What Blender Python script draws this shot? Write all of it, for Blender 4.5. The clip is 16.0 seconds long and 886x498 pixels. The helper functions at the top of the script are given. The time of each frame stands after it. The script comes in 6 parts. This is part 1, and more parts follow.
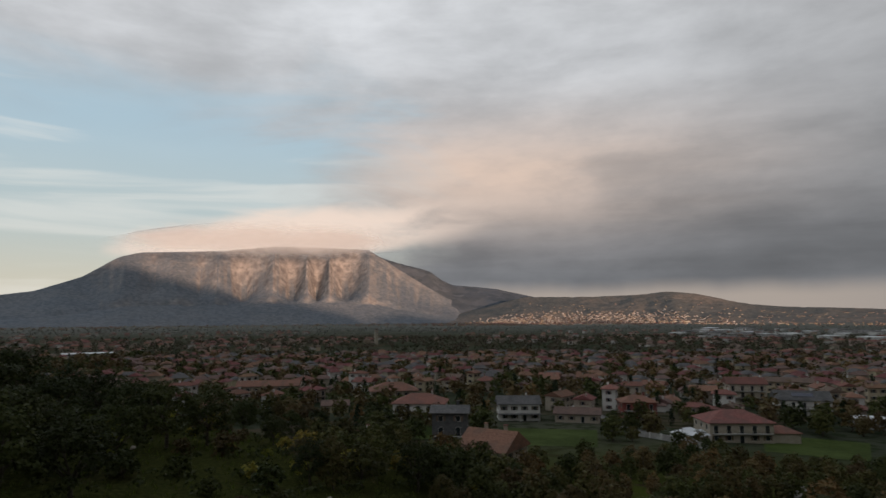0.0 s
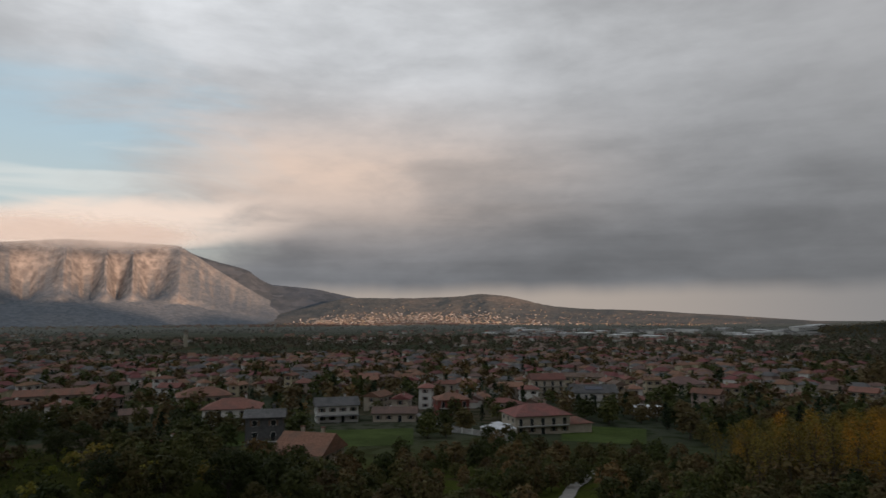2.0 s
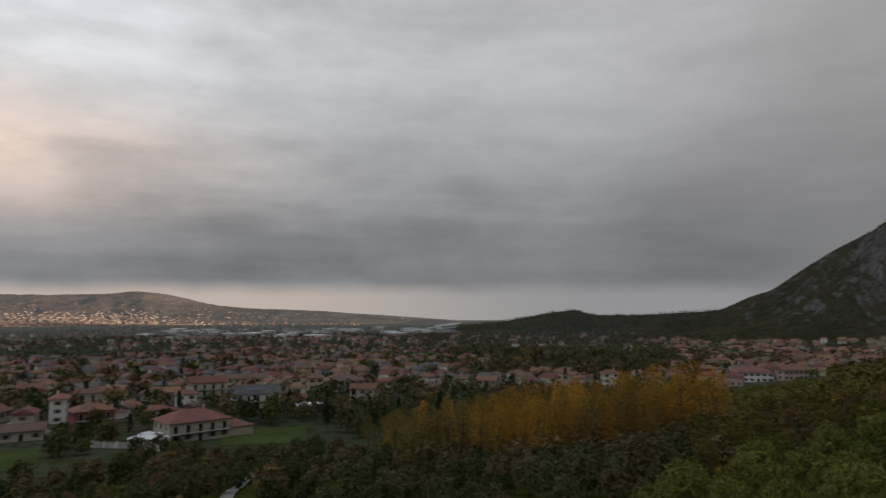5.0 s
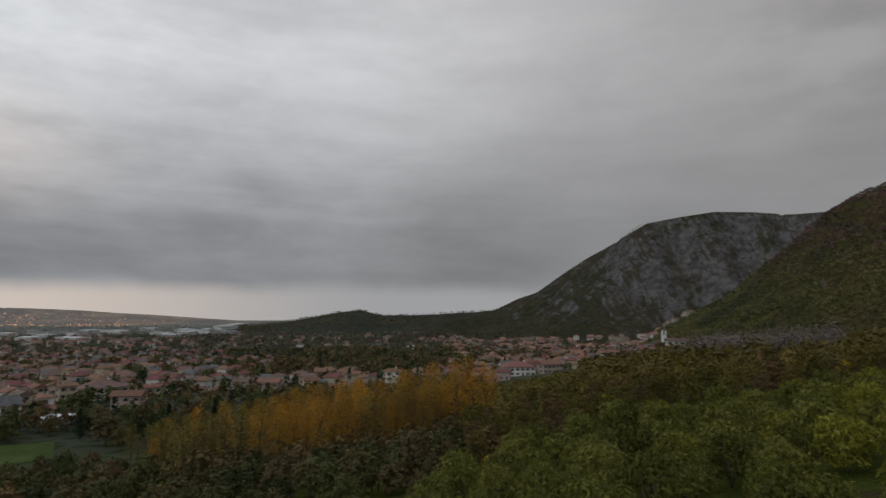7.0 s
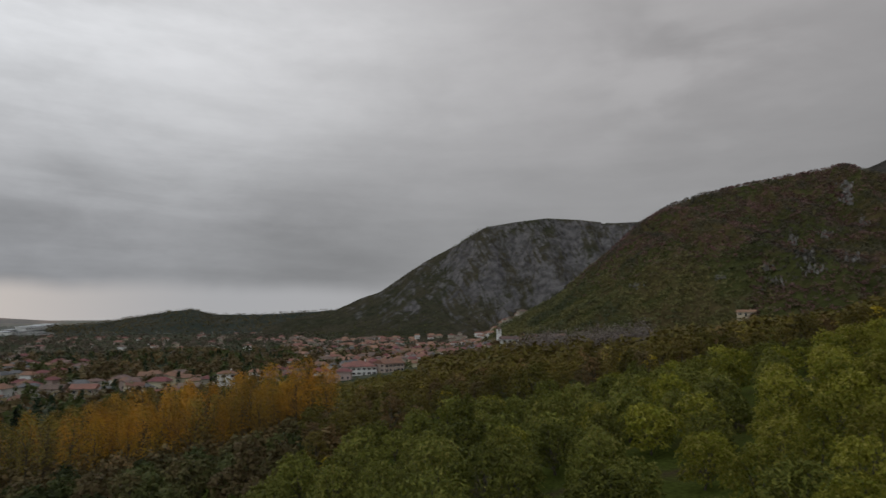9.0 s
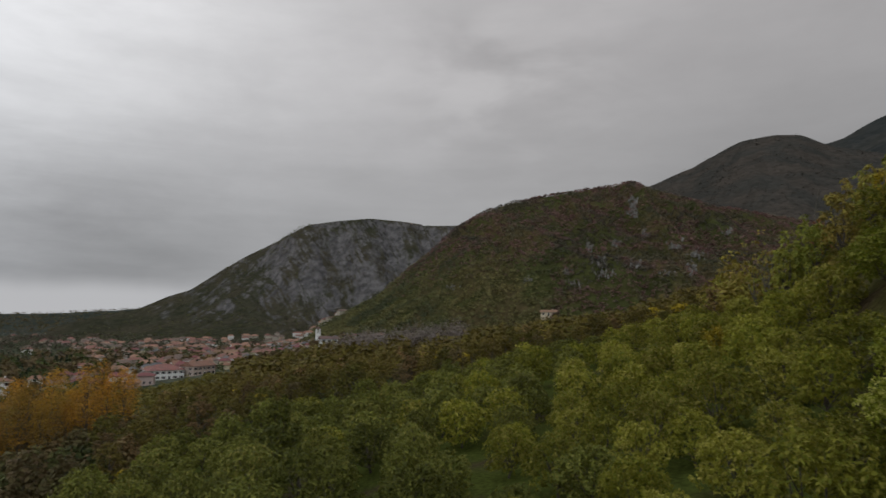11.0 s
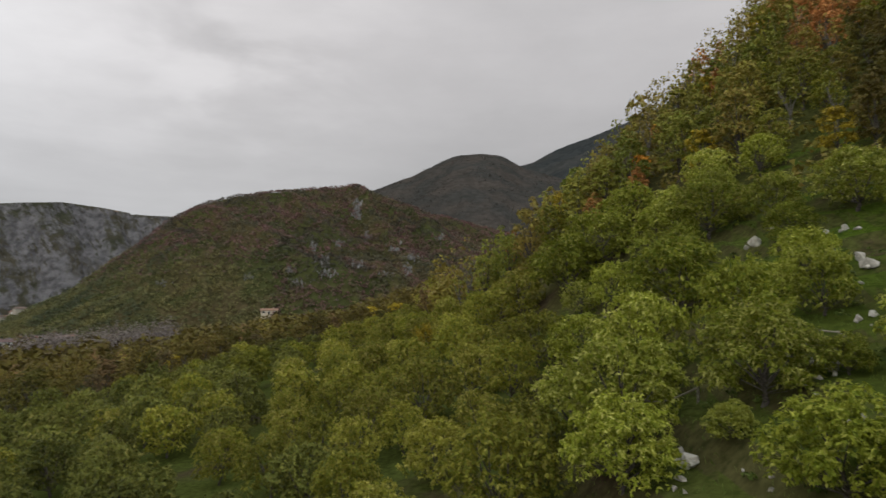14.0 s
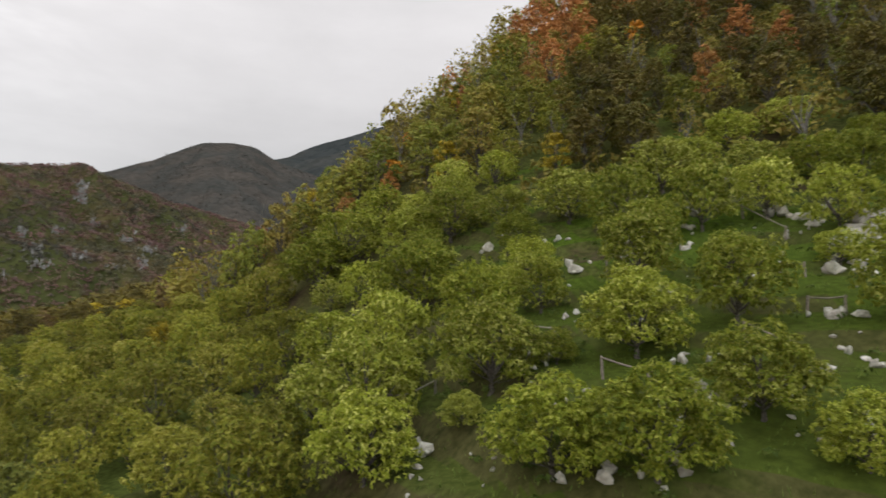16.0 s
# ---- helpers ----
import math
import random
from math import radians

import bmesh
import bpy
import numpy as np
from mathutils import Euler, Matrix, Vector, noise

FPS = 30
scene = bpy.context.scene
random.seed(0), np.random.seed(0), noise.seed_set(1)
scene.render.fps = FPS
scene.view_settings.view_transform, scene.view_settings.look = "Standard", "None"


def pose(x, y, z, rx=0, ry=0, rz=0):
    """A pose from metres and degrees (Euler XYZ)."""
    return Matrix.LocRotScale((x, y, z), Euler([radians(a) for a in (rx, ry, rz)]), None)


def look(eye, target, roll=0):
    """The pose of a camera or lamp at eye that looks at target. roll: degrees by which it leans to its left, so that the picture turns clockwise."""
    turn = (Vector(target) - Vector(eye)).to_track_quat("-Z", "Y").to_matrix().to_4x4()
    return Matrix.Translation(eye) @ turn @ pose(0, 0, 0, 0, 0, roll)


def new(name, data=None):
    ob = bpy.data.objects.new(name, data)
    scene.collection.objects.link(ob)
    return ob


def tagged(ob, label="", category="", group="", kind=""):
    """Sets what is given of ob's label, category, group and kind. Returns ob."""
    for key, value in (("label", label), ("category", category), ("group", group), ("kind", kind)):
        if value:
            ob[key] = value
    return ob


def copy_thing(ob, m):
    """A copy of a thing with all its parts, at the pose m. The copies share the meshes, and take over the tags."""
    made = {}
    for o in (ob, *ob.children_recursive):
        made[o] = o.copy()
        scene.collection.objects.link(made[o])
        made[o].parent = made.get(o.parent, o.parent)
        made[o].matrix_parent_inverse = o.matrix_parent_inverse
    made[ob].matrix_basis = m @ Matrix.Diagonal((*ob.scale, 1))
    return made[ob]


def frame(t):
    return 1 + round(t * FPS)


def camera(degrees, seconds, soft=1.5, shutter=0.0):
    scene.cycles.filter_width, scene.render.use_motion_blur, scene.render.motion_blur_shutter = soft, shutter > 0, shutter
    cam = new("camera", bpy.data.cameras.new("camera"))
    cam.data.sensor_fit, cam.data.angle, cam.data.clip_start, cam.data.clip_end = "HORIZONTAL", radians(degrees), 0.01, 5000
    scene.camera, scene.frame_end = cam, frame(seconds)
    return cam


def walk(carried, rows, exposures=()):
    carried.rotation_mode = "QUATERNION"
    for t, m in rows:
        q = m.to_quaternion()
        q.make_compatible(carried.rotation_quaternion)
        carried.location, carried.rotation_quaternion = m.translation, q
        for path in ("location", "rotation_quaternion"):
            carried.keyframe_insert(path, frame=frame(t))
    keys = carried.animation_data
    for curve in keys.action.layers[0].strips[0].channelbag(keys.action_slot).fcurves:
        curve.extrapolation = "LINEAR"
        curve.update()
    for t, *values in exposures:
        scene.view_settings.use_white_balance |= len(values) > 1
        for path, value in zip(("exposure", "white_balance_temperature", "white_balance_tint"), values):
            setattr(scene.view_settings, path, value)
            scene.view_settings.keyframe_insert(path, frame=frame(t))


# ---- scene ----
# A drone hovers over a terraced slope and turns to its right; lengths in metres, plain near z = 0.
HC = 50.0
cam = camera(69.34, 16.0, soft=1.5, shutter=0.4)
# seconds, heading (left positive), tilt, lean
ROWS = [
    (0, 0.00, 5.83, 0.31),
    (0.5, -3.54, 5.83, 0.21),
    (1, -7.62, 5.84, 0.22),
    (1.5, -11.72, 5.85, 0.24),
    (2, -15.81, 5.84, 0.18),
    (2.5, -19.96, 5.86, 0.16),
    (3, -24.47, 5.85, 0.06),
    (3.5, -29.49, 5.85, 0.13),
    (4, -34.51, 5.81, 0.11),
    (6.5, -59.46, 5.78, -0.03),
    (7, -63.62, 5.78, -0.06),
    (7.5, -66.91, 5.79, -0.07),
    (8, -70.02, 5.77, -0.07),
    (8.5, -73.59, 5.77, -0.11),
    (9, -77.55, 5.75, -0.09),
    (11.5, -97.44, 5.76, -0.20),
    (12, -101.46, 5.75, -0.20),
    (12.5, -105.49, 5.72, -0.19),
    (13, -109.57, 5.73, -0.19),
    (13.5, -113.66, 5.74, -0.20),
    (14, -117.88, 5.71, -0.20),
    (14.5, -122.13, 5.69, -0.25),
    (15, -127.19, 5.69, -0.31),
    (15.5, -133.57, 5.65, -0.31),
    (16, -139.91, 5.61, -0.31)]
EXPOSURES = [(0.0, 0.15), (4.0, 0.36), (7.0, 0.76), (9.0, 0.95), (11.5, 1.30), (12.5, 1.47), (14.0, 1.78), (15.0, 2.02), (16.0, 2.30)]
walk(cam, [(t, pose(0, 0, HC, 90 + tilt, lean, head)) for t, head, tilt, lean in ROWS], EXPOSURES)

# ---- light ----
SUN_AZ, SUN_EL = 151.0, 3.6      # degrees clockwise from +y, and above the horizon


def heading(az, el=0.0):
    a, e = radians(az), radians(el)
    return Vector((math.sin(a) * math.cos(e), math.cos(a) * math.cos(e), math.sin(e)))


class Tree:
    """Small helper to write node trees."""

    def __init__(self, tree):
        self.t = tree
        tree.nodes.clear()

    def n(self, kind, **kw):
        node = self.t.nodes.new(kind)
        for k, v in kw.items():
            if k in ("operation", "blend_type", "data_type", "sky_type", "noise_dimensions", "noise_type", "feature", "interpolation_type", "mode"):
                setattr(node, k, v)
        return node

    def link(self, a, b):
        self.t.links.new(a, b)

    def put(self, socket, v):
        if hasattr(v, "is_output"):
            self.link(v, socket)
        elif isinstance(v, (tuple, list)) and len(v) == 3 and socket.type == "RGBA":
            socket.default_value = (*v, 1)
        else:
            socket.default_value = v

    def m(self, op, a, b=0.0, c=0.0):
        node = self.n("ShaderNodeMath", operation=op)
        for i, v in enumerate((a, b, c)):
            self.put(node.inputs[i], v)
        return node.outputs[0]

    def step(self, v, lo, hi, to_lo=0.0, to_hi=1.0):
        node = self.n("ShaderNodeMapRange", interpolation_type="SMOOTHSTEP")
        for i, x in enumerate((v, lo, hi, to_lo, to_hi)):
            self.put(node.inputs[i], x)
        return node.outputs[0]

    def mix(self, f, a, b, blend="MIX"):
        node = self.n("ShaderNodeMix", data_type="RGBA", blend_type=blend)
        self.put(node.inputs[0], f), self.put(node.inputs[6], a), self.put(node.inputs[7], b)
        return node.outputs[2]

    def noise(self, vec, scale, detail=4.0, rough=0.55, distort=0.0):
        node = self.n("ShaderNodeTexNoise")
        if vec is not None:
            self.link(vec, node.inputs["Vector"])
        for k, v in (("Scale", scale), ("Detail", detail), ("Roughness", rough), ("Distortion", distort)):
            node.inputs[k].default_value = v
        return node.outputs[0]

    def xyz(self, x, y, z):
        node = self.n("ShaderNodeCombineXYZ")
        for i, v in enumerate((x, y, z)):
            self.put(node.inputs[i], v)
        return node.outputs[0]

    def split(self, v):
        node = self.n("ShaderNodeSeparateXYZ")
        self.link(v, node.inputs[0])
        return node.outputs


def build_sky():
    world = bpy.data.worlds.new("sky")
    world.use_nodes = True
    scene.world = world
    k = Tree(world.node_tree)
    view = k.n("ShaderNodeTexCoord").outputs["Generated"]
    x, y, z = k.split(view)
    az = k.m("MULTIPLY", k.m("ARCTAN2", x, y), 57.29578)
    el = k.m("MULTIPLY", k.m("ARCSINE", z), 57.29578)
    up = k.m("ADD", k.m("MAXIMUM", z, 0.0), 0.10)
    # the cloud deck is a level sheet, seen in perspective
    sheet = k.xyz(k.m("DIVIDE", x, up), k.m("DIVIDE", y, up), 0.0)
    wide = k.noise(sheet, 0.36, 3.0, 0.5, 0.5)
    streak = k.noise(k.xyz(k.m("MULTIPLY", az, 0.06), k.m("MULTIPLY", el, 0.13), 3.0), 1.0, 5.0, 0.55, 0.25)
    puff = k.noise(k.xyz(k.m("MULTIPLY", az, 0.085), k.m("MULTIPLY", el, 0.26), 9.0), 1.0, 6.0, 0.6, 0.15)
    body = k.m("ADD", k.m("ADD", k.m("MULTIPLY", wide, 0.18), k.m("MULTIPLY", puff, 0.34)), k.m("MULTIPLY", streak, 0.48))
    tone = k.step(body, 0.32, 0.68)
    # darker towards the deck's far edge, brighter overhead and towards the hill side
    high = k.step(el, 3.0, 26.0)
    east = k.step(az, 8.0, 104.0)
    low = k.mix(east, SKY_LOW_W, SKY_LOW_E)
    top = k.mix(east, SKY_TOP_W, SKY_TOP_E)
    deck = k.mix(high, low, top)
    deck = k.mix(k.step(el, 34.0, 65.0), deck, SKY_ZENITH)
    layer = k.noise(k.xyz(k.m("MULTIPLY", az, 0.035), k.m("MULTIPLY", el, 0.42), 21.0), 1.0, 5.0, 0.55, 0.3)
    layer = k.m("MULTIPLY", k.m("SUBTRACT", k.step(layer, 0.3, 0.7), 0.5), k.step(el, 8.0, 22.0, 0.17, 0.05))
    contrast = k.m("ADD", k.m("ADD", 0.77, k.m("MULTIPLY", tone, 0.46)), layer)
    soft = k.m("ADD", k.m("MULTIPLY", contrast, k.m("SUBTRACT", 1.0, k.m("MULTIPLY", east, 0.72))), k.m("MULTIPLY", east, 0.72))
    cloud = k.mix(1.0, deck, k.xyz(soft, soft, soft), "MULTIPLY")
    shade = k.m("MULTIPLY", k.step(az, 6.0, 30.0, 1.0, 0.89), k.m("MULTIPLY", k.step(az, 56.0, 88.0, 1.0, 0.80), k.step(az, 96.0, 124.0, 1.0, 0.73)))
    cloud = k.mix(1.0, cloud, k.xyz(shade, shade, shade), "MULTIPLY")
    shade = k.m("SUBTRACT", 1.0, k.m("MULTIPLY", k.m("MULTIPLY", k.step(az, 10.0, 36.0), k.step(az, 50.0, 75.0, 1.0, 0.0)), k.step(el, 10.0, 20.0, 0.0, 0.12)))
    cloud = k.mix(1.0, cloud, k.xyz(shade, shade, shade), "MULTIPLY")
    # a darker cloud against the hill
    gx, gy = k.m("DIVIDE", k.m("SUBTRACT", az, 99.0), 11.0), k.m("DIVIDE", k.m("SUBTRACT", el, 22.0), 8.0)
    dim = k.m("EXPONENT", k.m("MULTIPLY", k.m("ADD", k.m("MULTIPLY", gx, gx), k.m("MULTIPLY", gy, gy)), -1.0))
    dim = k.m("SUBTRACT", 1.0, k.m("MULTIPLY", dim, k.step(k.noise(sheet, 2.2, 4.0, 0.5, 0.3), 0.35, 0.65, 0.03, 0.25)))
    cloud = k.mix(1.0, cloud, k.xyz(dim, dim, dim), "MULTIPLY")
    # the deck's thick dark edge over the low hills
    ex, ey = k.m("DIVIDE", k.m("SUBTRACT", az, 55.0), 15.0), k.m("DIVIDE", k.m("SUBTRACT", el, 7.5), 5.0)
    thick_edge = k.m("EXPONENT", k.m("MULTIPLY", k.m("ADD", k.m("MULTIPLY", ex, ex), k.m("MULTIPLY", ey, ey)), -1.0))
    thick_edge = k.m("SUBTRACT", 1.0, k.m("MULTIPLY", thick_edge, k.step(puff, 0.3, 0.7, 0.12, 0.02)))
    cloud = k.mix(1.0, cloud, k.xyz(thick_edge, thick_edge, thick_edge), "MULTIPLY")
    lx, ly = k.m("DIVIDE", k.m("SUBTRACT", az, 66.0), 12.0), k.m("DIVIDE", k.m("SUBTRACT", el, 5.0), 6.0)
    heavy = k.m("EXPONENT", k.m("MULTIPLY", k.m("ADD", k.m("MULTIPLY", lx, lx), k.m("MULTIPLY", ly, ly)), -1.0))
    heavy = k.m("SUBTRACT", 1.0, k.m("MULTIPLY", heavy, 0.2))
    cloud = k.mix(1.0, cloud, k.xyz(heavy, heavy, heavy), "MULTIPLY")
    # sunset light on the underside of the deck
    dx, dy = k.m("DIVIDE", k.m("SUBTRACT", az, 6.0), 17.0), k.m("DIVIDE", k.m("SUBTRACT", el, 12.5), 4.5)
    glow = k.m("EXPONENT", k.m("MULTIPLY", k.m("ADD", k.m("MULTIPLY", dx, dx), k.m("MULTIPLY", dy, dy)), -1.0))
    glow = k.m("MULTIPLY", glow, k.step(body, 0.36, 0.6, 0.45, 1.0))
    cloud = k.mix(k.m("MULTIPLY", glow, 0.75), cloud, SKY_GLOW)
    # the lit cloud that pours over the massif
    hx, hy = k.m("DIVIDE", k.m("SUBTRACT", az, -10.0), 17.0), k.m("DIVIDE", k.m("SUBTRACT", el, k.m("ADD", 8.3, k.m("MULTIPLY", az, 0.10))), 2.3)
    cap = k.m("SUBTRACT", 1.0, k.m("ADD", k.m("POWER", k.m("ABSOLUTE", hx), 4.0), k.m("MULTIPLY", hy, hy)))
    lump = k.noise(k.xyz(k.m("MULTIPLY", az, 0.16), k.m("MULTIPLY", el, 0.5), 5.0), 1.0, 5.0, 0.55, 0.4)
    cap = k.m("MULTIPLY", k.step(k.m("ADD", az, k.m("MULTIPLY", k.m("SUBTRACT", lump, 0.5), 22.0)), -9.0, 9.0, 1.0, 0.0), k.step(k.m("ADD", cap, k.m("MULTIPLY", k.m("SUBTRACT", lump, 0.5), 1.6)), -0.3, 0.85))
    # clear strip under the deck's edge
    wob = k.m("MULTIPLY", k.m("SUBTRACT", k.noise(k.xyz(k.m("MULTIPLY", az, 0.12), 0.0, 0.0), 1.0, 3.0), 0.5), 1.4)
    edge = k.m("ADD", el, wob)
    strip = k.m("MULTIPLY", k.step(edge, 1.3, 3.1, 1.0, 0.0), k.m("MULTIPLY", k.step(az, 0.0, 6.0), k.step(az, 66.0, 92.0, 1.0, 0.0)))
    cloud = k.mix(strip, cloud, k.mix(k.step(az, 25.0, 60.0), SKY_STRIP_W, SKY_STRIP_E))
    # open sky in the west
    sky = k.n("ShaderNodeTexSky", sky_type="NISHITA")
    sky.sun_disc, sky.sun_elevation, sky.sun_rotation = False, radians(SUN_EL), radians(SUN_AZ)
    blue = k.mix(1.0, sky.outputs[0], (0.15, 0.15, 0.15), "MULTIPLY")
    blue = k.mix(k.step(el, 1.0, 22.0, 0.90, 0.86), blue, k.mix(k.step(el, 1.5, 9.0), SKY_WEST_LOW, k.mix(k.step(el, 8.0, 17.0), SKY_WEST_MID, SKY_WEST_HIGH)))
    rag = k.m("MULTIPLY", k.m("SUBTRACT", k.noise(k.xyz(k.m("MULTIPLY", az, 0.05), k.m("MULTIPLY", el, 0.16), 7.0), 1.0, 6.0, 0.6, 0.8), 0.5), 30.0)
    side = k.m("ADD", az, rag)
    gap = k.m("MULTIPLY", k.step(side, -16.0, 2.0, 1.0, 0.0), k.step(k.m("ADD", el, k.m("MULTIPLY", rag, 0.35)), 14.0, 23.0, 1.0, 0.0))
    gap = k.m("MULTIPLY", gap, k.step(az, -120.0, -80.0))
    wisp = k.step(k.noise(k.xyz(k.m("MULTIPLY", az, 0.03), k.m("MULTIPLY", el, 0.35), 11.0), 1.0, 5.0, 0.5, 0.6), 0.50, 0.66)
    blue = k.mix(k.m("MULTIPLY", wisp, 0.42), blue, SKY_WISP)
    mixed = k.mix(k.m("MULTIPLY", gap, 0.9), cloud, blue)
    mixed = k.mix(k.m("MULTIPLY", cap, 0.92), mixed, SKY_CAP)
    below = k.mix(k.step(el, -2.0, -0.8, 1.0, 0.0), mixed, (0.10, 0.11, 0.11))
    out = k.n("ShaderNodeBackground")
    k.link(below, out.inputs[0])
    out.inputs[1].default_value = 0.4
    k.link(out.outputs[0], k.n("ShaderNodeOutputWorld").inputs[0])


SKY_LOW_W, SKY_LOW_E = (0.385, 0.40, 0.43), (0.50, 0.505, 0.515)
SKY_TOP_W, SKY_TOP_E = (1.38, 1.42, 1.48), (0.775, 0.757, 0.768)
SKY_ZENITH = (0.96, 1.06, 1.22)
SKY_GLOW = (1.95, 1.45, 1.14)
SKY_STRIP_W, SKY_STRIP_E = (0.90, 0.78, 0.69), (0.50, 0.505, 0.52)
SKY_WEST_LOW, SKY_WEST_MID, SKY_WEST_HIGH = (1.60, 1.52, 1.26), (1.22, 1.45, 1.50), (1.02, 1.40, 1.66)
SKY_CAP = (2.0, 1.62, 1.38)
SKY_WISP = (2.0, 1.95, 1.82)
build_sky()
sun = new("sun", bpy.data.lights.new("sun", "SUN"))
sun.data.energy, sun.data.angle, sun.data.color = 4.2, radians(1.0), (1.0, 0.65, 0.46)
sun.matrix_world = look(heading(SUN_AZ, SUN_EL) * 3000, (0, 0, 0))

# ---- materials ----


def surface(name, dark, light, scale, rough=0.8, bump=0.3, big=0.0, big_colour=None, spread=0.0, metal=0.0, detail=6.0, lift=0.02):
    """A rough surface that wavers between two colours, with a larger stain, relief, and a shift from piece to piece."""
    mat = bpy.data.materials.new(name)
    mat.use_nodes = True
    k = Tree(mat.node_tree)
    where = k.n("ShaderNodeTexCoord").outputs["Object"]
    grain = k.noise(where, scale, detail, 0.6)
    colour = k.mix(k.step(grain, 0.3, 0.7), dark, light)
    if big:
        colour = k.mix(k.m("MULTIPLY", k.step(k.noise(where, big, 4.0, 0.6), 0.42, 0.68), 0.7), colour, big_colour)
    if spread:
        luck = k.n("ShaderNodeObjectInfo").outputs["Random"]
        hsv = k.n("ShaderNodeHueSaturation")
        k.put(hsv.inputs["Hue"], k.m("ADD", 0.5, k.m("MULTIPLY", k.m("SUBTRACT", luck, 0.5), spread * 0.12)))
        k.put(hsv.inputs["Value"], k.m("ADD", 1.0 - spread * 0.5, k.m("MULTIPLY", k.m("FRACT", k.m("MULTIPLY", luck, 7.31)), spread)))
        k.put(hsv.inputs["Color"], colour)
        colour = hsv.outputs[0]
    sh = k.n("ShaderNodeBsdfPrincipled")
    k.put(sh.inputs["Base Color"], colour)
    sh.inputs["Roughness"].default_value, sh.inputs["Metallic"].default_value = rough, metal
    sh.inputs["Specular IOR Level"].default_value = 0.06 if rough > 0.7 else 0.5
    if bump:
        b = k.n("ShaderNodeBump")
        b.inputs["Strength"].default_value, b.inputs["Distance"].default_value = bump, lift
        k.link(grain, b.inputs["Height"]), k.link(b.outputs[0], sh.inputs["Normal"])
    k.link(sh.outputs[0], k.n("ShaderNodeOutputMaterial").inputs[0])
    return mat


def leaf(name, shades, spread=0.5, shine=0.55, through_part=0.18, patch=0.0):
    """Foliage: each leaf and each tree takes its own shade between the given colours."""
    mat = bpy.data.materials.new(name)
    mat.use_nodes = True
    k = Tree(mat.node_tree)
    own = k.n("ShaderNodeNewGeometry").outputs["Random Per Island"]
    luck = k.n("ShaderNodeObjectInfo").outputs["Random"]
    ramp = k.n("ShaderNodeValToRGB")
    while len(ramp.color_ramp.elements) < len(shades):
        ramp.color_ramp.elements.new(0.5)
    for i, (e, c) in enumerate(zip(ramp.color_ramp.elements, shades)):
        e.position, e.color = i / (len(shades) - 1), (*c, 1)
    pick = k.m("ADD", k.m("MULTIPLY", own, 1.0 - spread), k.m("MULTIPLY", luck, spread))
    if patch:
        stand_of = k.step(k.noise(k.n("ShaderNodeNewGeometry").outputs["Position"], patch, 4.0, 0.6), 0.34, 0.66)
        pick = k.m("ADD", k.m("MULTIPLY", pick, 0.18), k.m("MULTIPLY", stand_of, 0.82))
    k.put(ramp.inputs[0], pick)
    glow = k.n("ShaderNodeHueSaturation")
    k.put(glow.inputs["Value"], k.m("MULTIPLY", k.m("ADD", 0.85, k.m("MULTIPLY", k.m("FRACT", k.m("MULTIPLY", own, 17.7)), 0.3)),
                                    k.m("ADD", 0.72, k.m("MULTIPLY", k.m("FRACT", k.m("MULTIPLY", luck, 9.3)), 0.56))))
    k.put(glow.inputs["Color"], ramp.outputs[0])
    sh = k.n("ShaderNodeBsdfPrincipled")
    k.put(sh.inputs["Base Color"], glow.outputs[0])
    sh.inputs["Roughness"].default_value, sh.inputs["Specular IOR Level"].default_value = shine, 0.07
    back = k.n("ShaderNodeBsdfTranslucent")
    k.put(back.inputs[0], glow.outputs[0])
    both = k.n("ShaderNodeMixShader")
    both.inputs[0].default_value = through_part
    k.link(sh.outputs[0], both.inputs[1]), k.link(back.outputs[0], both.inputs[2])
    k.link(both.outputs[0], k.n("ShaderNodeOutputMaterial").inputs[0])
    return mat


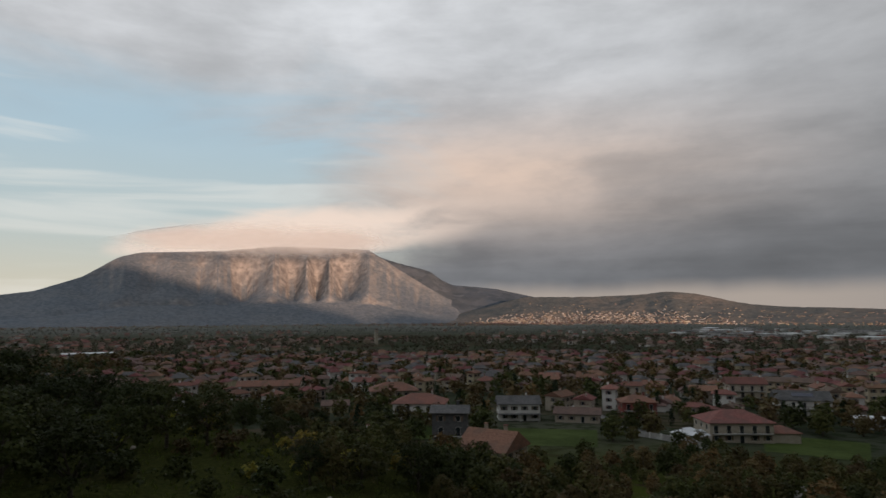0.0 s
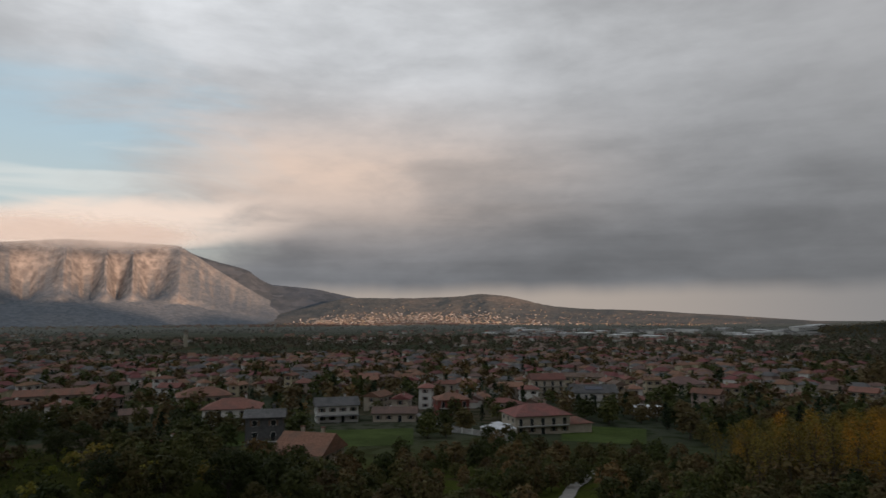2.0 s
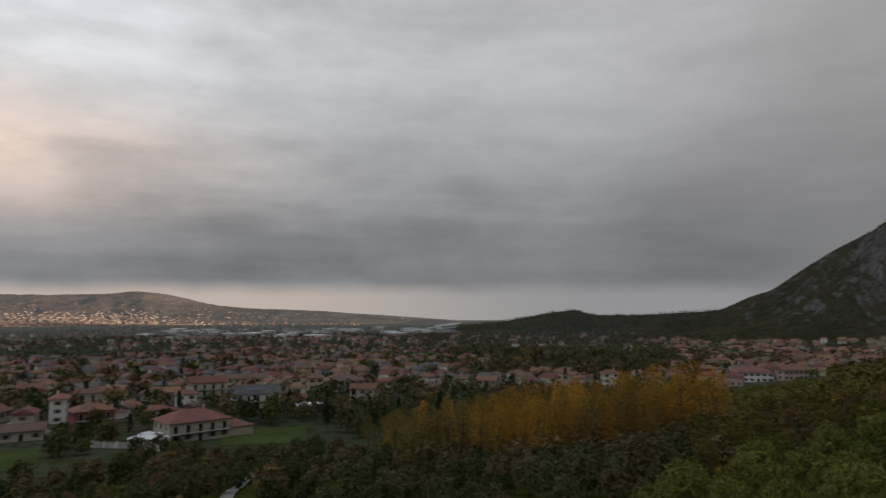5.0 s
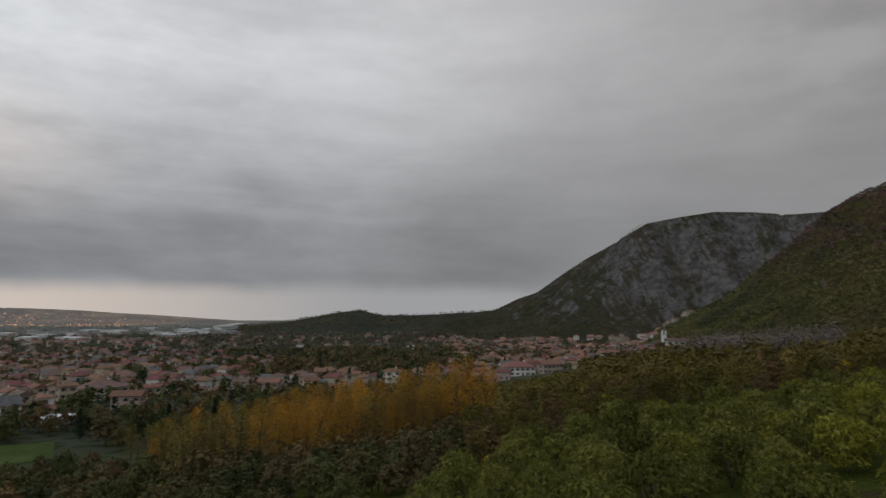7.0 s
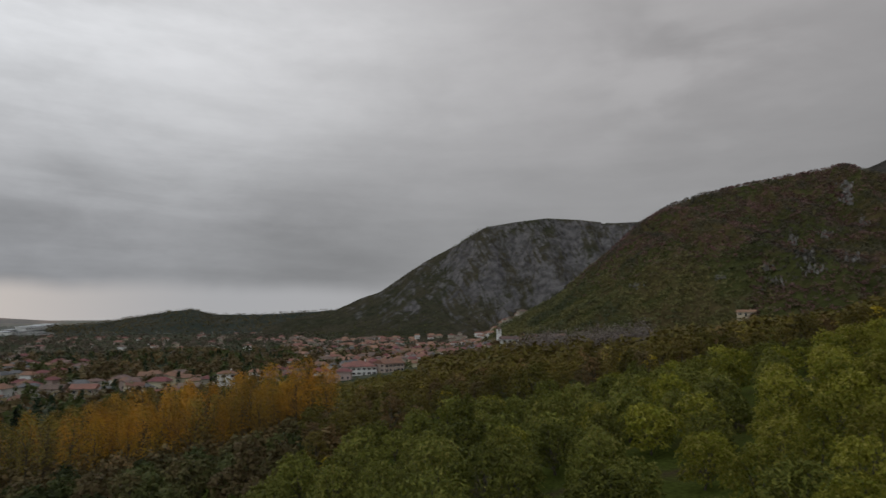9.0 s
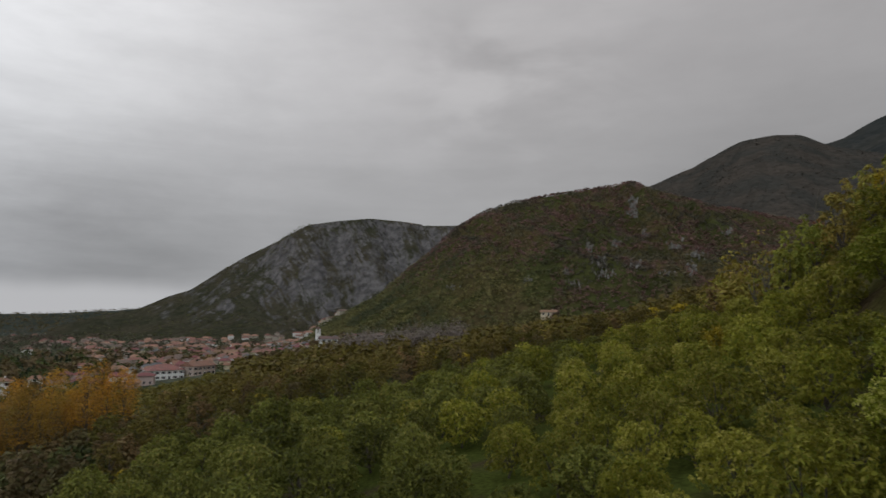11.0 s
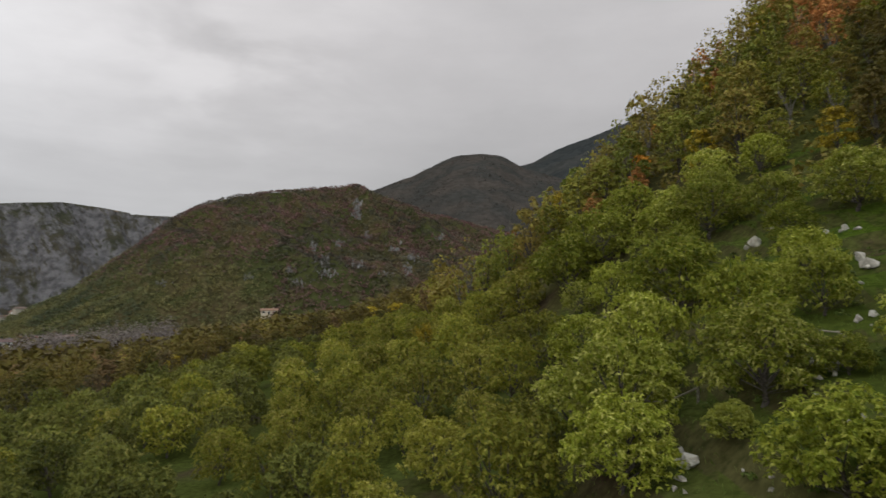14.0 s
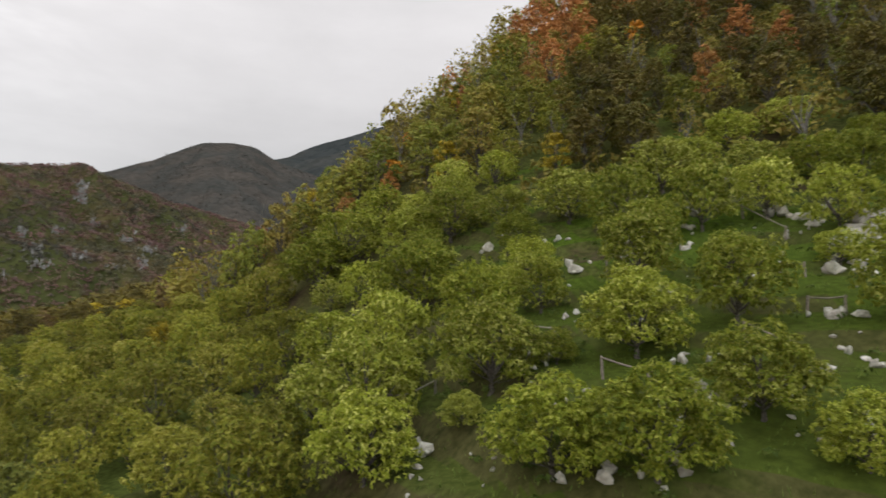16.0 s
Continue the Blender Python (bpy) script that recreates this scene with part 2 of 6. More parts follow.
def ground_material():
    """Grass and bare earth on the slope, fields and scrub on the plain, paled far out by painted haze."""
    mat = bpy.data.materials.new("ground")
    mat.use_nodes = True
    k = Tree(mat.node_tree)
    at = k.n("ShaderNodeNewGeometry").outputs["Position"]
    x, y, z = k.split(at)
    flat = k.xyz(x, y, 0.0)
    fine, mid, wide = k.noise(flat, 2.2, 6.0, 0.65), k.noise(flat, 0.16, 5.0, 0.6), k.noise(flat, 0.02, 4.0)
    grass = k.mix(k.step(fine, 0.3, 0.7), (0.025, 0.043, 0.006), (0.066, 0.094, 0.012))
    earth = k.mix(k.step(fine, 0.3, 0.7), (0.030, 0.022, 0.013), (0.075, 0.055, 0.032))
    near = k.mix(k.step(mid, 0.56, 0.68), grass, earth)
    near = k.mix(k.m("MULTIPLY", k.step(wide, 0.45, 0.65), 0.5), near, (0.045, 0.046, 0.012))
    turn_of = k.m("ADD", k.m("MULTIPLY", k.m("ARCTAN2", x, y), 57.29578), k.m("MULTIPLY", k.m("SUBTRACT", mid, 0.5), 30.0))
    dry = k.mix(k.step(fine, 0.3, 0.7), (0.030, 0.036, 0.009), (0.070, 0.074, 0.020))
    near = k.mix(k.m("MULTIPLY", k.step(turn_of, 138.0, 150.0, 1.0, 0.0), 0.7), near, k.mix(k.step(mid, 0.50, 0.66), dry, earth))
    # rough grazing on the spur towards the town is duller
    near = k.mix(k.m("MULTIPLY", k.step(x, 0.0, 30.0, 0.8, 0.0), k.step(y, 10.0, 35.0)), near, k.mix(k.step(fine, 0.3, 0.7), (0.016, 0.018, 0.007), (0.046, 0.048, 0.016)))
    cell = k.n("ShaderNodeTexVoronoi")
    cell.inputs["Scale"].default_value = 0.011
    k.link(flat, cell.inputs["Vector"])
    pick = k.split(cell.outputs["Color"])[0]
    field = k.mix(k.step(pick, 0.2, 0.5), (0.050, 0.056, 0.038), (0.080, 0.080, 0.058))
    field = k.mix(k.step(pick, 0.7, 0.75), field, (0.075, 0.062, 0.042))
    field = k.mix(k.m("MULTIPLY", k.step(mid, 0.45, 0.62), 0.8), field, (0.022, 0.032, 0.014))
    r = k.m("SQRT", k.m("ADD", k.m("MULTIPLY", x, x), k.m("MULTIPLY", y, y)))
    # painted haze: fields pale to grey between 1200 and 2700 metres out
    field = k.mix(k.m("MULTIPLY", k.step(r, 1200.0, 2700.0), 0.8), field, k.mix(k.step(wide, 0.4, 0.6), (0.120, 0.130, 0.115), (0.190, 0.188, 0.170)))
    nz = k.split(k.n("ShaderNodeNewGeometry").outputs["True Normal"])[2]
    litter = k.mix(k.step(fine, 0.3, 0.7), (0.030, 0.021, 0.012), (0.080, 0.055, 0.030))
    near = k.mix(k.m("MULTIPLY", k.step(k.m("ABSOLUTE", nz), 0.80, 0.90, 1.0, 0.0), 0.5), near, litter)
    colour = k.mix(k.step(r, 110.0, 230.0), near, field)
    sh = k.n("ShaderNodeBsdfPrincipled")
    k.put(sh.inputs["Base Color"], colour)
    sh.inputs["Roughness"].default_value, sh.inputs["Specular IOR Level"].default_value = 0.95, 0.0
    b = k.n("ShaderNodeBump")
    b.inputs["Strength"].default_value, b.inputs["Distance"].default_value = 0.5, 0.12
    k.link(fine, b.inputs["Height"]), k.link(b.outputs[0], sh.inputs["Normal"])
    k.link(sh.outputs[0], k.n("ShaderNodeOutputMaterial").inputs[0])
    return mat


def hill_material(name, scrub, scrub2, rock, rock_amount, scale, steep=0.55, bump=0.6, lift=2.0, streaks=0.0, cell=None):
    """Scrub on the gentler parts of a mountainside, bare limestone where it is steep and along streaks."""
    mat = bpy.data.materials.new(name)
    mat.use_nodes = True
    k = Tree(mat.node_tree)
    geo = k.n("ShaderNodeNewGeometry")
    at = geo.outputs["Position"]
    x, y, z = k.split(at)
    nz = k.split(geo.outputs["True Normal"])[2]
    a, b2 = k.noise(at, scale, 6.0, 0.65), k.noise(at, scale * 0.18, 4.0, 0.6)
    crowns = k.n("ShaderNodeTexVoronoi")
    crowns.inputs["Scale"].default_value = cell or scale * 1.6
    k.link(at, crowns.inputs["Vector"])
    own = k.split(crowns.outputs["Color"])[0]
    wood = k.mix(k.step(b2, 0.4, 0.62), scrub, scrub2)
    wood = k.mix(k.m("MULTIPLY", own, 0.6), wood, k.mix(1.0, wood, (0.45, 0.5, 0.5), "MULTIPLY"))
    vein = k.noise(k.xyz(x, y, k.m("MULTIPLY", z, 0.3)), scale * 0.5, 6.0, 0.7, 0.4)
    bare = k.m("ADD", k.m("MULTIPLY", k.m("SUBTRACT", steep, nz), 2.2), k.m("MULTIPLY", k.m("SUBTRACT", vein, 0.5), 2.2 + streaks))
    bare = k.m("MULTIPLY", k.step(k.m("ADD", bare, rock_amount), 0.0, 0.7), 0.95)
    stone = k.mix(k.step(a, 0.3, 0.72), k.mix(1.0, rock, (0.4, 0.4, 0.42), "MULTIPLY"), rock)
    colour = k.mix(bare, wood, stone)
    sh = k.n("ShaderNodeBsdfPrincipled")
    k.put(sh.inputs["Base Color"], colour)
    sh.inputs["Roughness"].default_value, sh.inputs["Specular IOR Level"].default_value = 0.95, 0.0
    bp = k.n("ShaderNodeBump")
    bp.inputs["Strength"].default_value, bp.inputs["Distance"].default_value = bump, lift
    k.put(bp.inputs["Height"], k.m("SUBTRACT", a, k.m("MULTIPLY", crowns.outputs["Distance"], 0.8)))
    k.link(bp.outputs[0], sh.inputs["Normal"])
    k.link(sh.outputs[0], k.n("ShaderNodeOutputMaterial").inputs[0])
    return mat


GROUND = ground_material()
BARK = surface("bark", (0.035, 0.028, 0.022), (0.13, 0.11, 0.09), 9.0, 0.9, 0.6)
PALE_BARK = surface("pale_bark", (0.075, 0.066, 0.052), (0.19, 0.17, 0.14), 6.0, 0.9, 0.5)
CHESTNUT = leaf("chestnut_leaves", [(0.095, 0.106, 0.014), (0.161, 0.164, 0.019), (0.224, 0.207, 0.027), (0.363, 0.307, 0.083)], 0.25, 0.5, 0.38)
CHESTNUT_FRESH = leaf("fresh_chestnut_leaves", [(0.110, 0.135, 0.013), (0.187, 0.210, 0.020), (0.267, 0.272, 0.033), (0.499, 0.469, 0.143)], 0.2, 0.5, 0.4)
# a darker tone of the chestnut leaves, used mostly at the lower headings
CHESTNUT_DEEP = leaf("darker_chestnut_leaves", [(0.056, 0.063, 0.014), (0.093, 0.100, 0.018), (0.133, 0.132, 0.024), (0.201, 0.174, 0.046)], 0.28, 0.5, 0.2)
GOLD = leaf("golden_leaves", [(0.15, 0.120, 0.014), (0.23, 0.170, 0.015), (0.30, 0.215, 0.018), (0.36, 0.270, 0.03)], 0.3)
POPLAR = leaf("poplar_leaves", [(0.160, 0.109, 0.023), (0.285, 0.154, 0.021), (0.376, 0.171, 0.019), (0.342, 0.217, 0.023)], 0.35, patch=0.05)
LOW_WOOD = leaf("low_wood_leaves", [(0.051, 0.053, 0.011), (0.079, 0.072, 0.014), (0.099, 0.081, 0.016), (0.100, 0.069, 0.018), (0.061, 0.064, 0.013)], 0.6)
DULL_POPLAR = leaf("dull_poplar_leaves", [(0.091, 0.081, 0.022), (0.140, 0.110, 0.022), (0.183, 0.128, 0.024), (0.165, 0.146, 0.029)], 0.4)
RUST = leaf("rust_leaves", [(0.200, 0.122, 0.036), (0.279, 0.131, 0.039), (0.360, 0.140, 0.044), (0.304, 0.189, 0.044)], 0.6)
ORANGE = leaf("orange_leaves", [(0.26, 0.10, 0.015), (0.38, 0.16, 0.02), (0.46, 0.23, 0.03)], 0.3)
MIXED = leaf("autumn_green_leaves", [(0.096, 0.122, 0.020), (0.155, 0.169, 0.025), (0.207, 0.185, 0.031), (0.221, 0.155, 0.036), (0.119, 0.143, 0.024)], 0.7)
OAK = leaf("dark_oak_leaves", [(0.022, 0.030, 0.010), (0.040, 0.050, 0.015), (0.058, 0.062, 0.020)], 0.5)
SCRUB = leaf("scrub_leaves", [(0.034, 0.045, 0.014), (0.061, 0.066, 0.020), (0.090, 0.072, 0.029), (0.091, 0.058, 0.031)], 0.7)
DARK_RUST = leaf("dark_rust_leaves", [(0.075, 0.066, 0.026), (0.115, 0.082, 0.036), (0.152, 0.089, 0.037), (0.103, 0.095, 0.036)], 0.6)
CONIFER = leaf("conifer_needles", [(0.010, 0.018, 0.009), (0.022, 0.034, 0.015)], 0.4, 0.6, 0.1)
BARE = leaf("bare_twigs", [(0.147, 0.119, 0.104), (0.203, 0.171, 0.151), (0.168, 0.132, 0.115)], 0.0, 0.8, 0.3)
GRASS = leaf("grass_blades", [(0.046, 0.074, 0.011), (0.078, 0.111, 0.017), (0.124, 0.139, 0.030)], 0.0)
LIMESTONE = surface("limestone", (0.25, 0.225, 0.18), (0.52, 0.47, 0.39), 3.0, 0.9, 0.8, 0.9, (0.20, 0.18, 0.14), 0.25, lift=0.06)
ROOFS = [surface("roof_tiles_" + n, d, l, 2.2, 0.85, 0.5, 0.25, s, 0.35) for n, d, l, s in (
    ("red", (0.150, 0.070, 0.056), (0.250, 0.122, 0.098), (0.13, 0.085, 0.072)),
    ("brown", (0.110, 0.074, 0.062), (0.190, 0.130, 0.108), (0.10, 0.08, 0.07)),
    ("orange", (0.175, 0.092, 0.066), (0.270, 0.145, 0.104), (0.16, 0.10, 0.08)),
    ("grey", (0.085, 0.085, 0.085), (0.16, 0.155, 0.150), (0.07, 0.07, 0.07)))]
WALLS = [surface("plaster_" + n, [c * .94 for c in d], [c * .94 for c in l], 1.2, 0.9, 0.15, 0.15, s, 0.25) for n, d, l, s in (
    ("white", (0.56, 0.55, 0.52), (0.68, 0.67, 0.64), (0.45, 0.44, 0.41)),
    ("beige", (0.34, 0.30, 0.24), (0.44, 0.39, 0.32), (0.35, 0.31, 0.25)),
    ("yellow", (0.42, 0.36, 0.25), (0.50, 0.43, 0.31), (0.35, 0.30, 0.22)),
    ("pink", (0.36, 0.28, 0.24), (0.44, 0.35, 0.31), (0.32, 0.25, 0.21)),
    ("red", (0.20, 0.065, 0.055), (0.27, 0.095, 0.080), (0.16, 0.07, 0.06)),
    ("grey", (0.085, 0.085, 0.088), (0.13, 0.13, 0.13), (0.065, 0.065, 0.065)))]
CONCRETE = surface("concrete", (0.30, 0.30, 0.29), (0.46, 0.45, 0.43), 1.5, 0.9, 0.3, 0.3, (0.24, 0.23, 0.21), 0.2)
WHITE_METAL = surface("white_sheet_roof", (0.52, 0.54, 0.55), (0.66, 0.68, 0.69), 0.6, 0.5, 0.1, 0.1, (0.42, 0.42, 0.41), 0.15)
SHUTTER = surface("painted_shutter", (0.08, 0.055, 0.04), (0.15, 0.10, 0.07), 6.0, 0.6, 0.2, spread=0.5)
FRAME = surface("window_frame_paint", (0.55, 0.53, 0.50), (0.66, 0.64, 0.60), 5.0, 0.6, 0.1)
ASPHALT = surface("asphalt", (0.10, 0.10, 0.10), (0.17, 0.165, 0.16), 1.0, 0.9, 0.3, 0.1, (0.20, 0.19, 0.18))
WOOD = surface("weathered_wood", (0.12, 0.098, 0.072), (0.26, 0.22, 0.17), 12.0, 0.9, 0.5, spread=0.3)
SOLAR = surface("solar_panel", (0.012, 0.016, 0.035), (0.020, 0.026, 0.050), 3.0, 0.2, 0.0)


def glass_material():
    mat = bpy.data.materials.new("window_glass")
    mat.use_nodes = True
    k = Tree(mat.node_tree)
    sh = k.n("ShaderNodeBsdfPrincipled")
    sh.inputs["Base Color"].default_value, sh.inputs["Roughness"].default_value = (0.02, 0.024, 0.028, 1), 0.08
    k.link(sh.outputs[0], k.n("ShaderNodeOutputMaterial").inputs[0])
    return mat


CLIFF = surface("cliff_limestone", (0.085, 0.080, 0.074), (0.30, 0.28, 0.26), 0.8, 0.95, 0.8, 0.3, (0.09, 0.085, 0.07), lift=0.4)
GLASS = glass_material()

# ---- the land ----


def value_noise(x, y, seed=0):
    xi, yi = np.floor(x), np.floor(y)
    u, v = x - xi, y - yi
    u, v = u * u * (3 - 2 * u), v * v * (3 - 2 * v)

    def lattice(i, j):
        s = np.sin(i * 127.1 + j * 311.7 + seed * 74.7) * 43758.5453
        return s - np.floor(s)

    a, b, c, d = lattice(xi, yi), lattice(xi + 1, yi), lattice(xi, yi + 1), lattice(xi + 1, yi + 1)
    return (a * (1 - u) + b * u) * (1 - v) + (c * (1 - u) + d * u) * v


def fbm(x, y, octaves=5, seed=0, ridged=False):
    total, gain, norm = 0.0, 1.0, 0.0
    for i in range(octaves):
        n = value_noise(x * 2 ** i + i * 17.3, y * 2 ** i - i * 9.1, seed + i)
        total = total + gain * ((1 - np.abs(2 * n - 1)) if ridged else n)
        norm += gain
        gain *= 0.5
    return total / norm


def smooth_table(knots, width=5.0):
    """A periodic function of the heading from a few (degrees, value) knots, rounded off."""
    a = np.arange(-180, 180, 0.5)
    k = sorted(knots)
    xs = [p[0] - 360 for p in k] + [p[0] for p in k] + [p[0] + 360 for p in k]
    v = np.interp(a, xs, [p[1] for p in k] * 3)
    n = max(1, int(width / 0.5))
    w = np.hanning(2 * n + 3)
    w /= w.sum()
    v = np.convolve(np.concatenate([v[-len(w):], v, v[:len(w)]]), w, "same")[len(w):-len(w)]
    return lambda az: np.interp((np.asarray(az, float) + 180) % 360 - 180, np.append(a, 180.0), np.append(v, v[0]))


DROP = 12.0      # the slope lies this far under the drone
S1 = smooth_table([(-150, .30), (-100, .12), (-60, .06), (-33, .0), (-20, -.02), (-5, -.08), (5, -.155), (20, -.15), (40, -.145), (60, -.12),
                   (75, -.065), (85, -.04), (97, .0), (110, .05), (120, .10), (128, .18), (135, .24), (146, .33), (160, .37), (175, .36)])
R1 = smooth_table([(-150, 60), (-100, 90), (-60, 120), (-33, 112), (-20, 95), (-5, 90), (5, 168), (20, 172), (40, 175), (60, 190), (75, 160),
                   (85, 150), (97, 150), (110, 130), (120, 78), (128, 60), (135, 55), (146, 55), (160, 58), (175, 60)])
S2 = smooth_table([(-150, .7), (-100, .1), (-60, -.3), (-33, -.35), (-20, -.30), (-5, -.22), (5, -.15), (40, -.14), (60, -.09), (75, -.055),
                   (80, -.036), (85, -.018), (97, -.022), (110, -.01), (120, .14), (128, .38), (135, .50), (146, .65), (160, .74), (175, .72)], 4)
R2 = smooth_table([(-150, 230), (-100, 150), (-60, 900), (60, 900), (97, 900), (110, 300), (120, 105), (128, 102), (135, 112), (146, 152), (160, 205), (175, 230)], 4)


def land(x, y):
    """The height of the ground."""
    x, y = np.asarray(x, float), np.asarray(y, float)
    r, az = np.hypot(x, y), np.degrees(np.arctan2(x, y))
    s1, r1, s2, r2 = S1(az), R1(az), S2(az), R2(az)
    soft = 8.0
    over1 = soft * np.logaddexp(0, (r - r1) / soft)
    over2 = soft * np.logaddexp(0, (r - r2) / soft)
    slope = HC - DROP + s1 * r + (s2 - s1) * over1 + (np.where(s2 > 0, -.25, -.05) - s2) * over2
    plain = 13.0 * np.exp(-np.maximum(r - 150, 0) / 500) * np.clip(r / 150, 0, 1) + 1.2 * (fbm(x / 260, y / 260, 3, 5) - 0.5)
    d = 3.0
    z = d * np.logaddexp(slope / d, plain / d)
    near = np.exp(-(r / 130) ** 2)
    z = z + near * (1.6 * (fbm(x / 9, y / 9, 4, 2) - 0.5) + 2.4 * (fbm(x / 30, y / 30, 3, 8) - 0.5)) + (1 - near) * 1.6 * (fbm(x / 60, y / 60, 4, 3) - 0.5)
    # old terraces on the grove's slope
    terr = np.clip((az % 360 - 105) / 15, 0, 1) * np.clip((205 - az % 360) / 20, 0, 1) * np.clip((75 - r) / 20, 0, 1) * np.clip((r - 5) / 6, 0, 1)
    ph = z / 1.9
    return z + terr * 0.85 * (np.floor(ph) + np.clip((ph - np.floor(ph) - 0.62) / 0.38, 0, 1) - ph)


def heightmap(name, x, y, z, material, label, category, wrap=False):
    """One mesh over a grid of places."""
    n, m = x.shape
    verts = np.stack([x, y, z], -1).reshape(-1, 3)
    i, j = np.meshgrid(np.arange(n - 1), np.arange(m if wrap else m - 1), indexing="ij")
    jn = (j + 1) % m
    quads = np.stack([i * m + j, i * m + jn, (i + 1) * m + jn, (i + 1) * m + j], -1).reshape(-1, 4)
    me = bpy.data.meshes.new(name)
    me.vertices.add(len(verts)), me.vertices.foreach_set("co", verts.ravel())
    me.loops.add(quads.size), me.loops.foreach_set("vertex_index", quads.ravel())
    me.polygons.add(len(quads)), me.polygons.foreach_set("loop_start", np.arange(0, quads.size, 4))
    me.update(calc_edges=True)
    me.polygons.foreach_set("use_smooth", np.ones(len(quads), bool))
    me.materials.append(material)
    return tagged(new(name, me), label, category, kind="structure")


def build_ground():
    az = np.radians(np.arange(0, 360, 0.9))
    r = np.concatenate([[0.01], np.geomspace(2.0, 400, 160), np.geomspace(420, 4960, 60)])
    rr, aa = np.meshgrid(r, az, indexing="ij")
    x, y = rr * np.sin(-aa) + 0.6, rr * np.cos(-aa) + 0.4
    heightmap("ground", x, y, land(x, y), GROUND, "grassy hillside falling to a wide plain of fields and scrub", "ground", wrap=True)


HILLS = {}       # headings, distances and heights of each massif, to stand things on


def hill_height(name, az, r):
    """The height of a massif at a heading and distance, or None beside it."""
    a, dist_m, z = HILLS[name]
    i = int(np.clip(np.searchsorted(a, az), 0, len(a) - 1))
    if not a[0] < az < a[-1] or not dist_m[0, i] < r < dist_m[-1, i]:
        return None
    return float(np.interp(r, dist_m[:, i], z[:, i]))


def mountain(name, skyline, dist, foot, back, material, label, base=0.0, gully=0.12, gully_scale=12.0, power=0.9, cols=360, rows=90, seed=0, rough=0.02, lean=0.0, along=1.3, lift=0.7, amp=None, octaves=5, profile=None):
    """A massif with the given skyline (heading, elevation in degrees), its ridge at dist and its foot at foot from the drone, furrowed by gullies."""
    skyline = sorted(skyline)
    az = np.linspace(skyline[0][0], skyline[-1][0], cols)
    el = np.interp(az, [p[0] for p in skyline], [p[1] for p in skyline])
    w = np.hanning(9)
    w /= w.sum()
    el = np.convolve(np.pad(el, 4, "edge"), w, "valid")
    D = dist(az) if callable(dist) else np.full_like(az, dist)
    F = foot(az) if callable(foot) else np.full_like(az, foot)
    top = HC + D * np.tan(np.radians(el))
    s = np.concatenate([np.linspace(0, 1, rows), 1 + np.linspace(0.03, 1, rows // 4)])
    S, A = np.meshgrid(s, az, indexing="ij")
    front = np.clip(S, 0, 1)
    dist_m = F + (D - F) * front + np.clip(S - 1, 0, 1) * back
    rise = np.where(S <= 1, front ** power, 1 - np.clip(S - 1, 0, 1) ** 1.3)
    if profile is not None:
        rise = np.where(S <= 1, profile(front, A), rise)
    width = np.radians(A - az[0]) * D
    u = width / (np.radians(az[-1] - az[0]) * D.mean()) * gully_scale + lean * S + 0.5 * fbm(S * 3 + seed, A / 4, 3, seed)
    furrow = fbm(u + 0.35 * fbm(u * .7, S * 4, 3, seed + 2), S * along, octaves, seed, ridged=True) - 0.62
    env = (front ** lift * (1 - front) ** 0.55 * 1.9) * (S <= 1)
    h = top - base
    z = base + h * rise + h * gully * furrow * env * (1.0 if amp is None else amp(A))
    xx, yy = dist_m * np.sin(np.radians(A)), dist_m * np.cos(np.radians(A))
    z = z + h * rough * (fbm(xx / 40, yy / 40, 4, seed + 3) - 0.5) * np.minimum(1, rise * 3)
    z = np.minimum(z, HC + dist_m * np.tan(np.radians(np.interp(A, az, el))))
    HILLS[name] = (az, dist_m, z)
    z = np.where(S <= 0, base - 25, z)
    z = np.where(S >= 1.99, base - 25, z)
    return heightmap(name, xx[:, ::-1], yy[:, ::-1], z[:, ::-1], material, label, "mountain")


SPUR_CRESTS = [-52, -44, -37, -31, -26.5, -22.6, -19.4, -15.0, -12.0, -9.9, -6.6, 6]
SPUR_RAVINES = [-48, -40.5, -34, -28.6, -24.4, -20.9, -17.3, -13.0, -11.0, -8.75, 3.6]


def spurs(S, A):
    """Pyramid spurs of limestone over a gentle wooded apron: along a crest the rock climbs straight to the rim, in a ravine it stays low and then climbs steeply."""
    knots = sorted([(c, 0.0) for c in SPUR_CRESTS] + [(c, 1.0) for c in SPUR_RAVINES])
    bend = A + 0.7 * (fbm(A / 2.6, S * 1.2, 3, 61) - .5)
    d = np.interp(bend, [k[0] for k in knots], [k[1] for k in knots])
    strong = np.interp(A, [-52, -30, -21, -17, 0, 5], [.25, .35, .45, 1, 1, .7])
    apron = 0.27 * np.clip(S / .48, 0, 1) ** 1.2
    begin = 0.44 + .07 * (fbm(A / 1.1, S * 3, 3, 64) - .5)
    t = np.clip((S - begin) / (0.98 - begin), 0, 1)
    ribs = np.abs((bend * 1.05 + 0.5 * fbm(A / 1.2, S * 3, 3, 63)) % 2 - 1)
    fine = np.abs((bend * 2.7 + 0.7 * fbm(A / .7, S * 4, 3, 65)) % 2 - 1)
    crest = t ** 0.92
    floor_of = t ** 3.4
    cut_in = np.clip(strong * (d + 0.13 * ribs * np.clip(d * 3, 0, 1) + 0.06 * fine * np.clip(d * 4, .2, 1)), 0, 1)
    return apron + (1 - apron) * (crest * (1 - cut_in) + floor_of * cut_in)


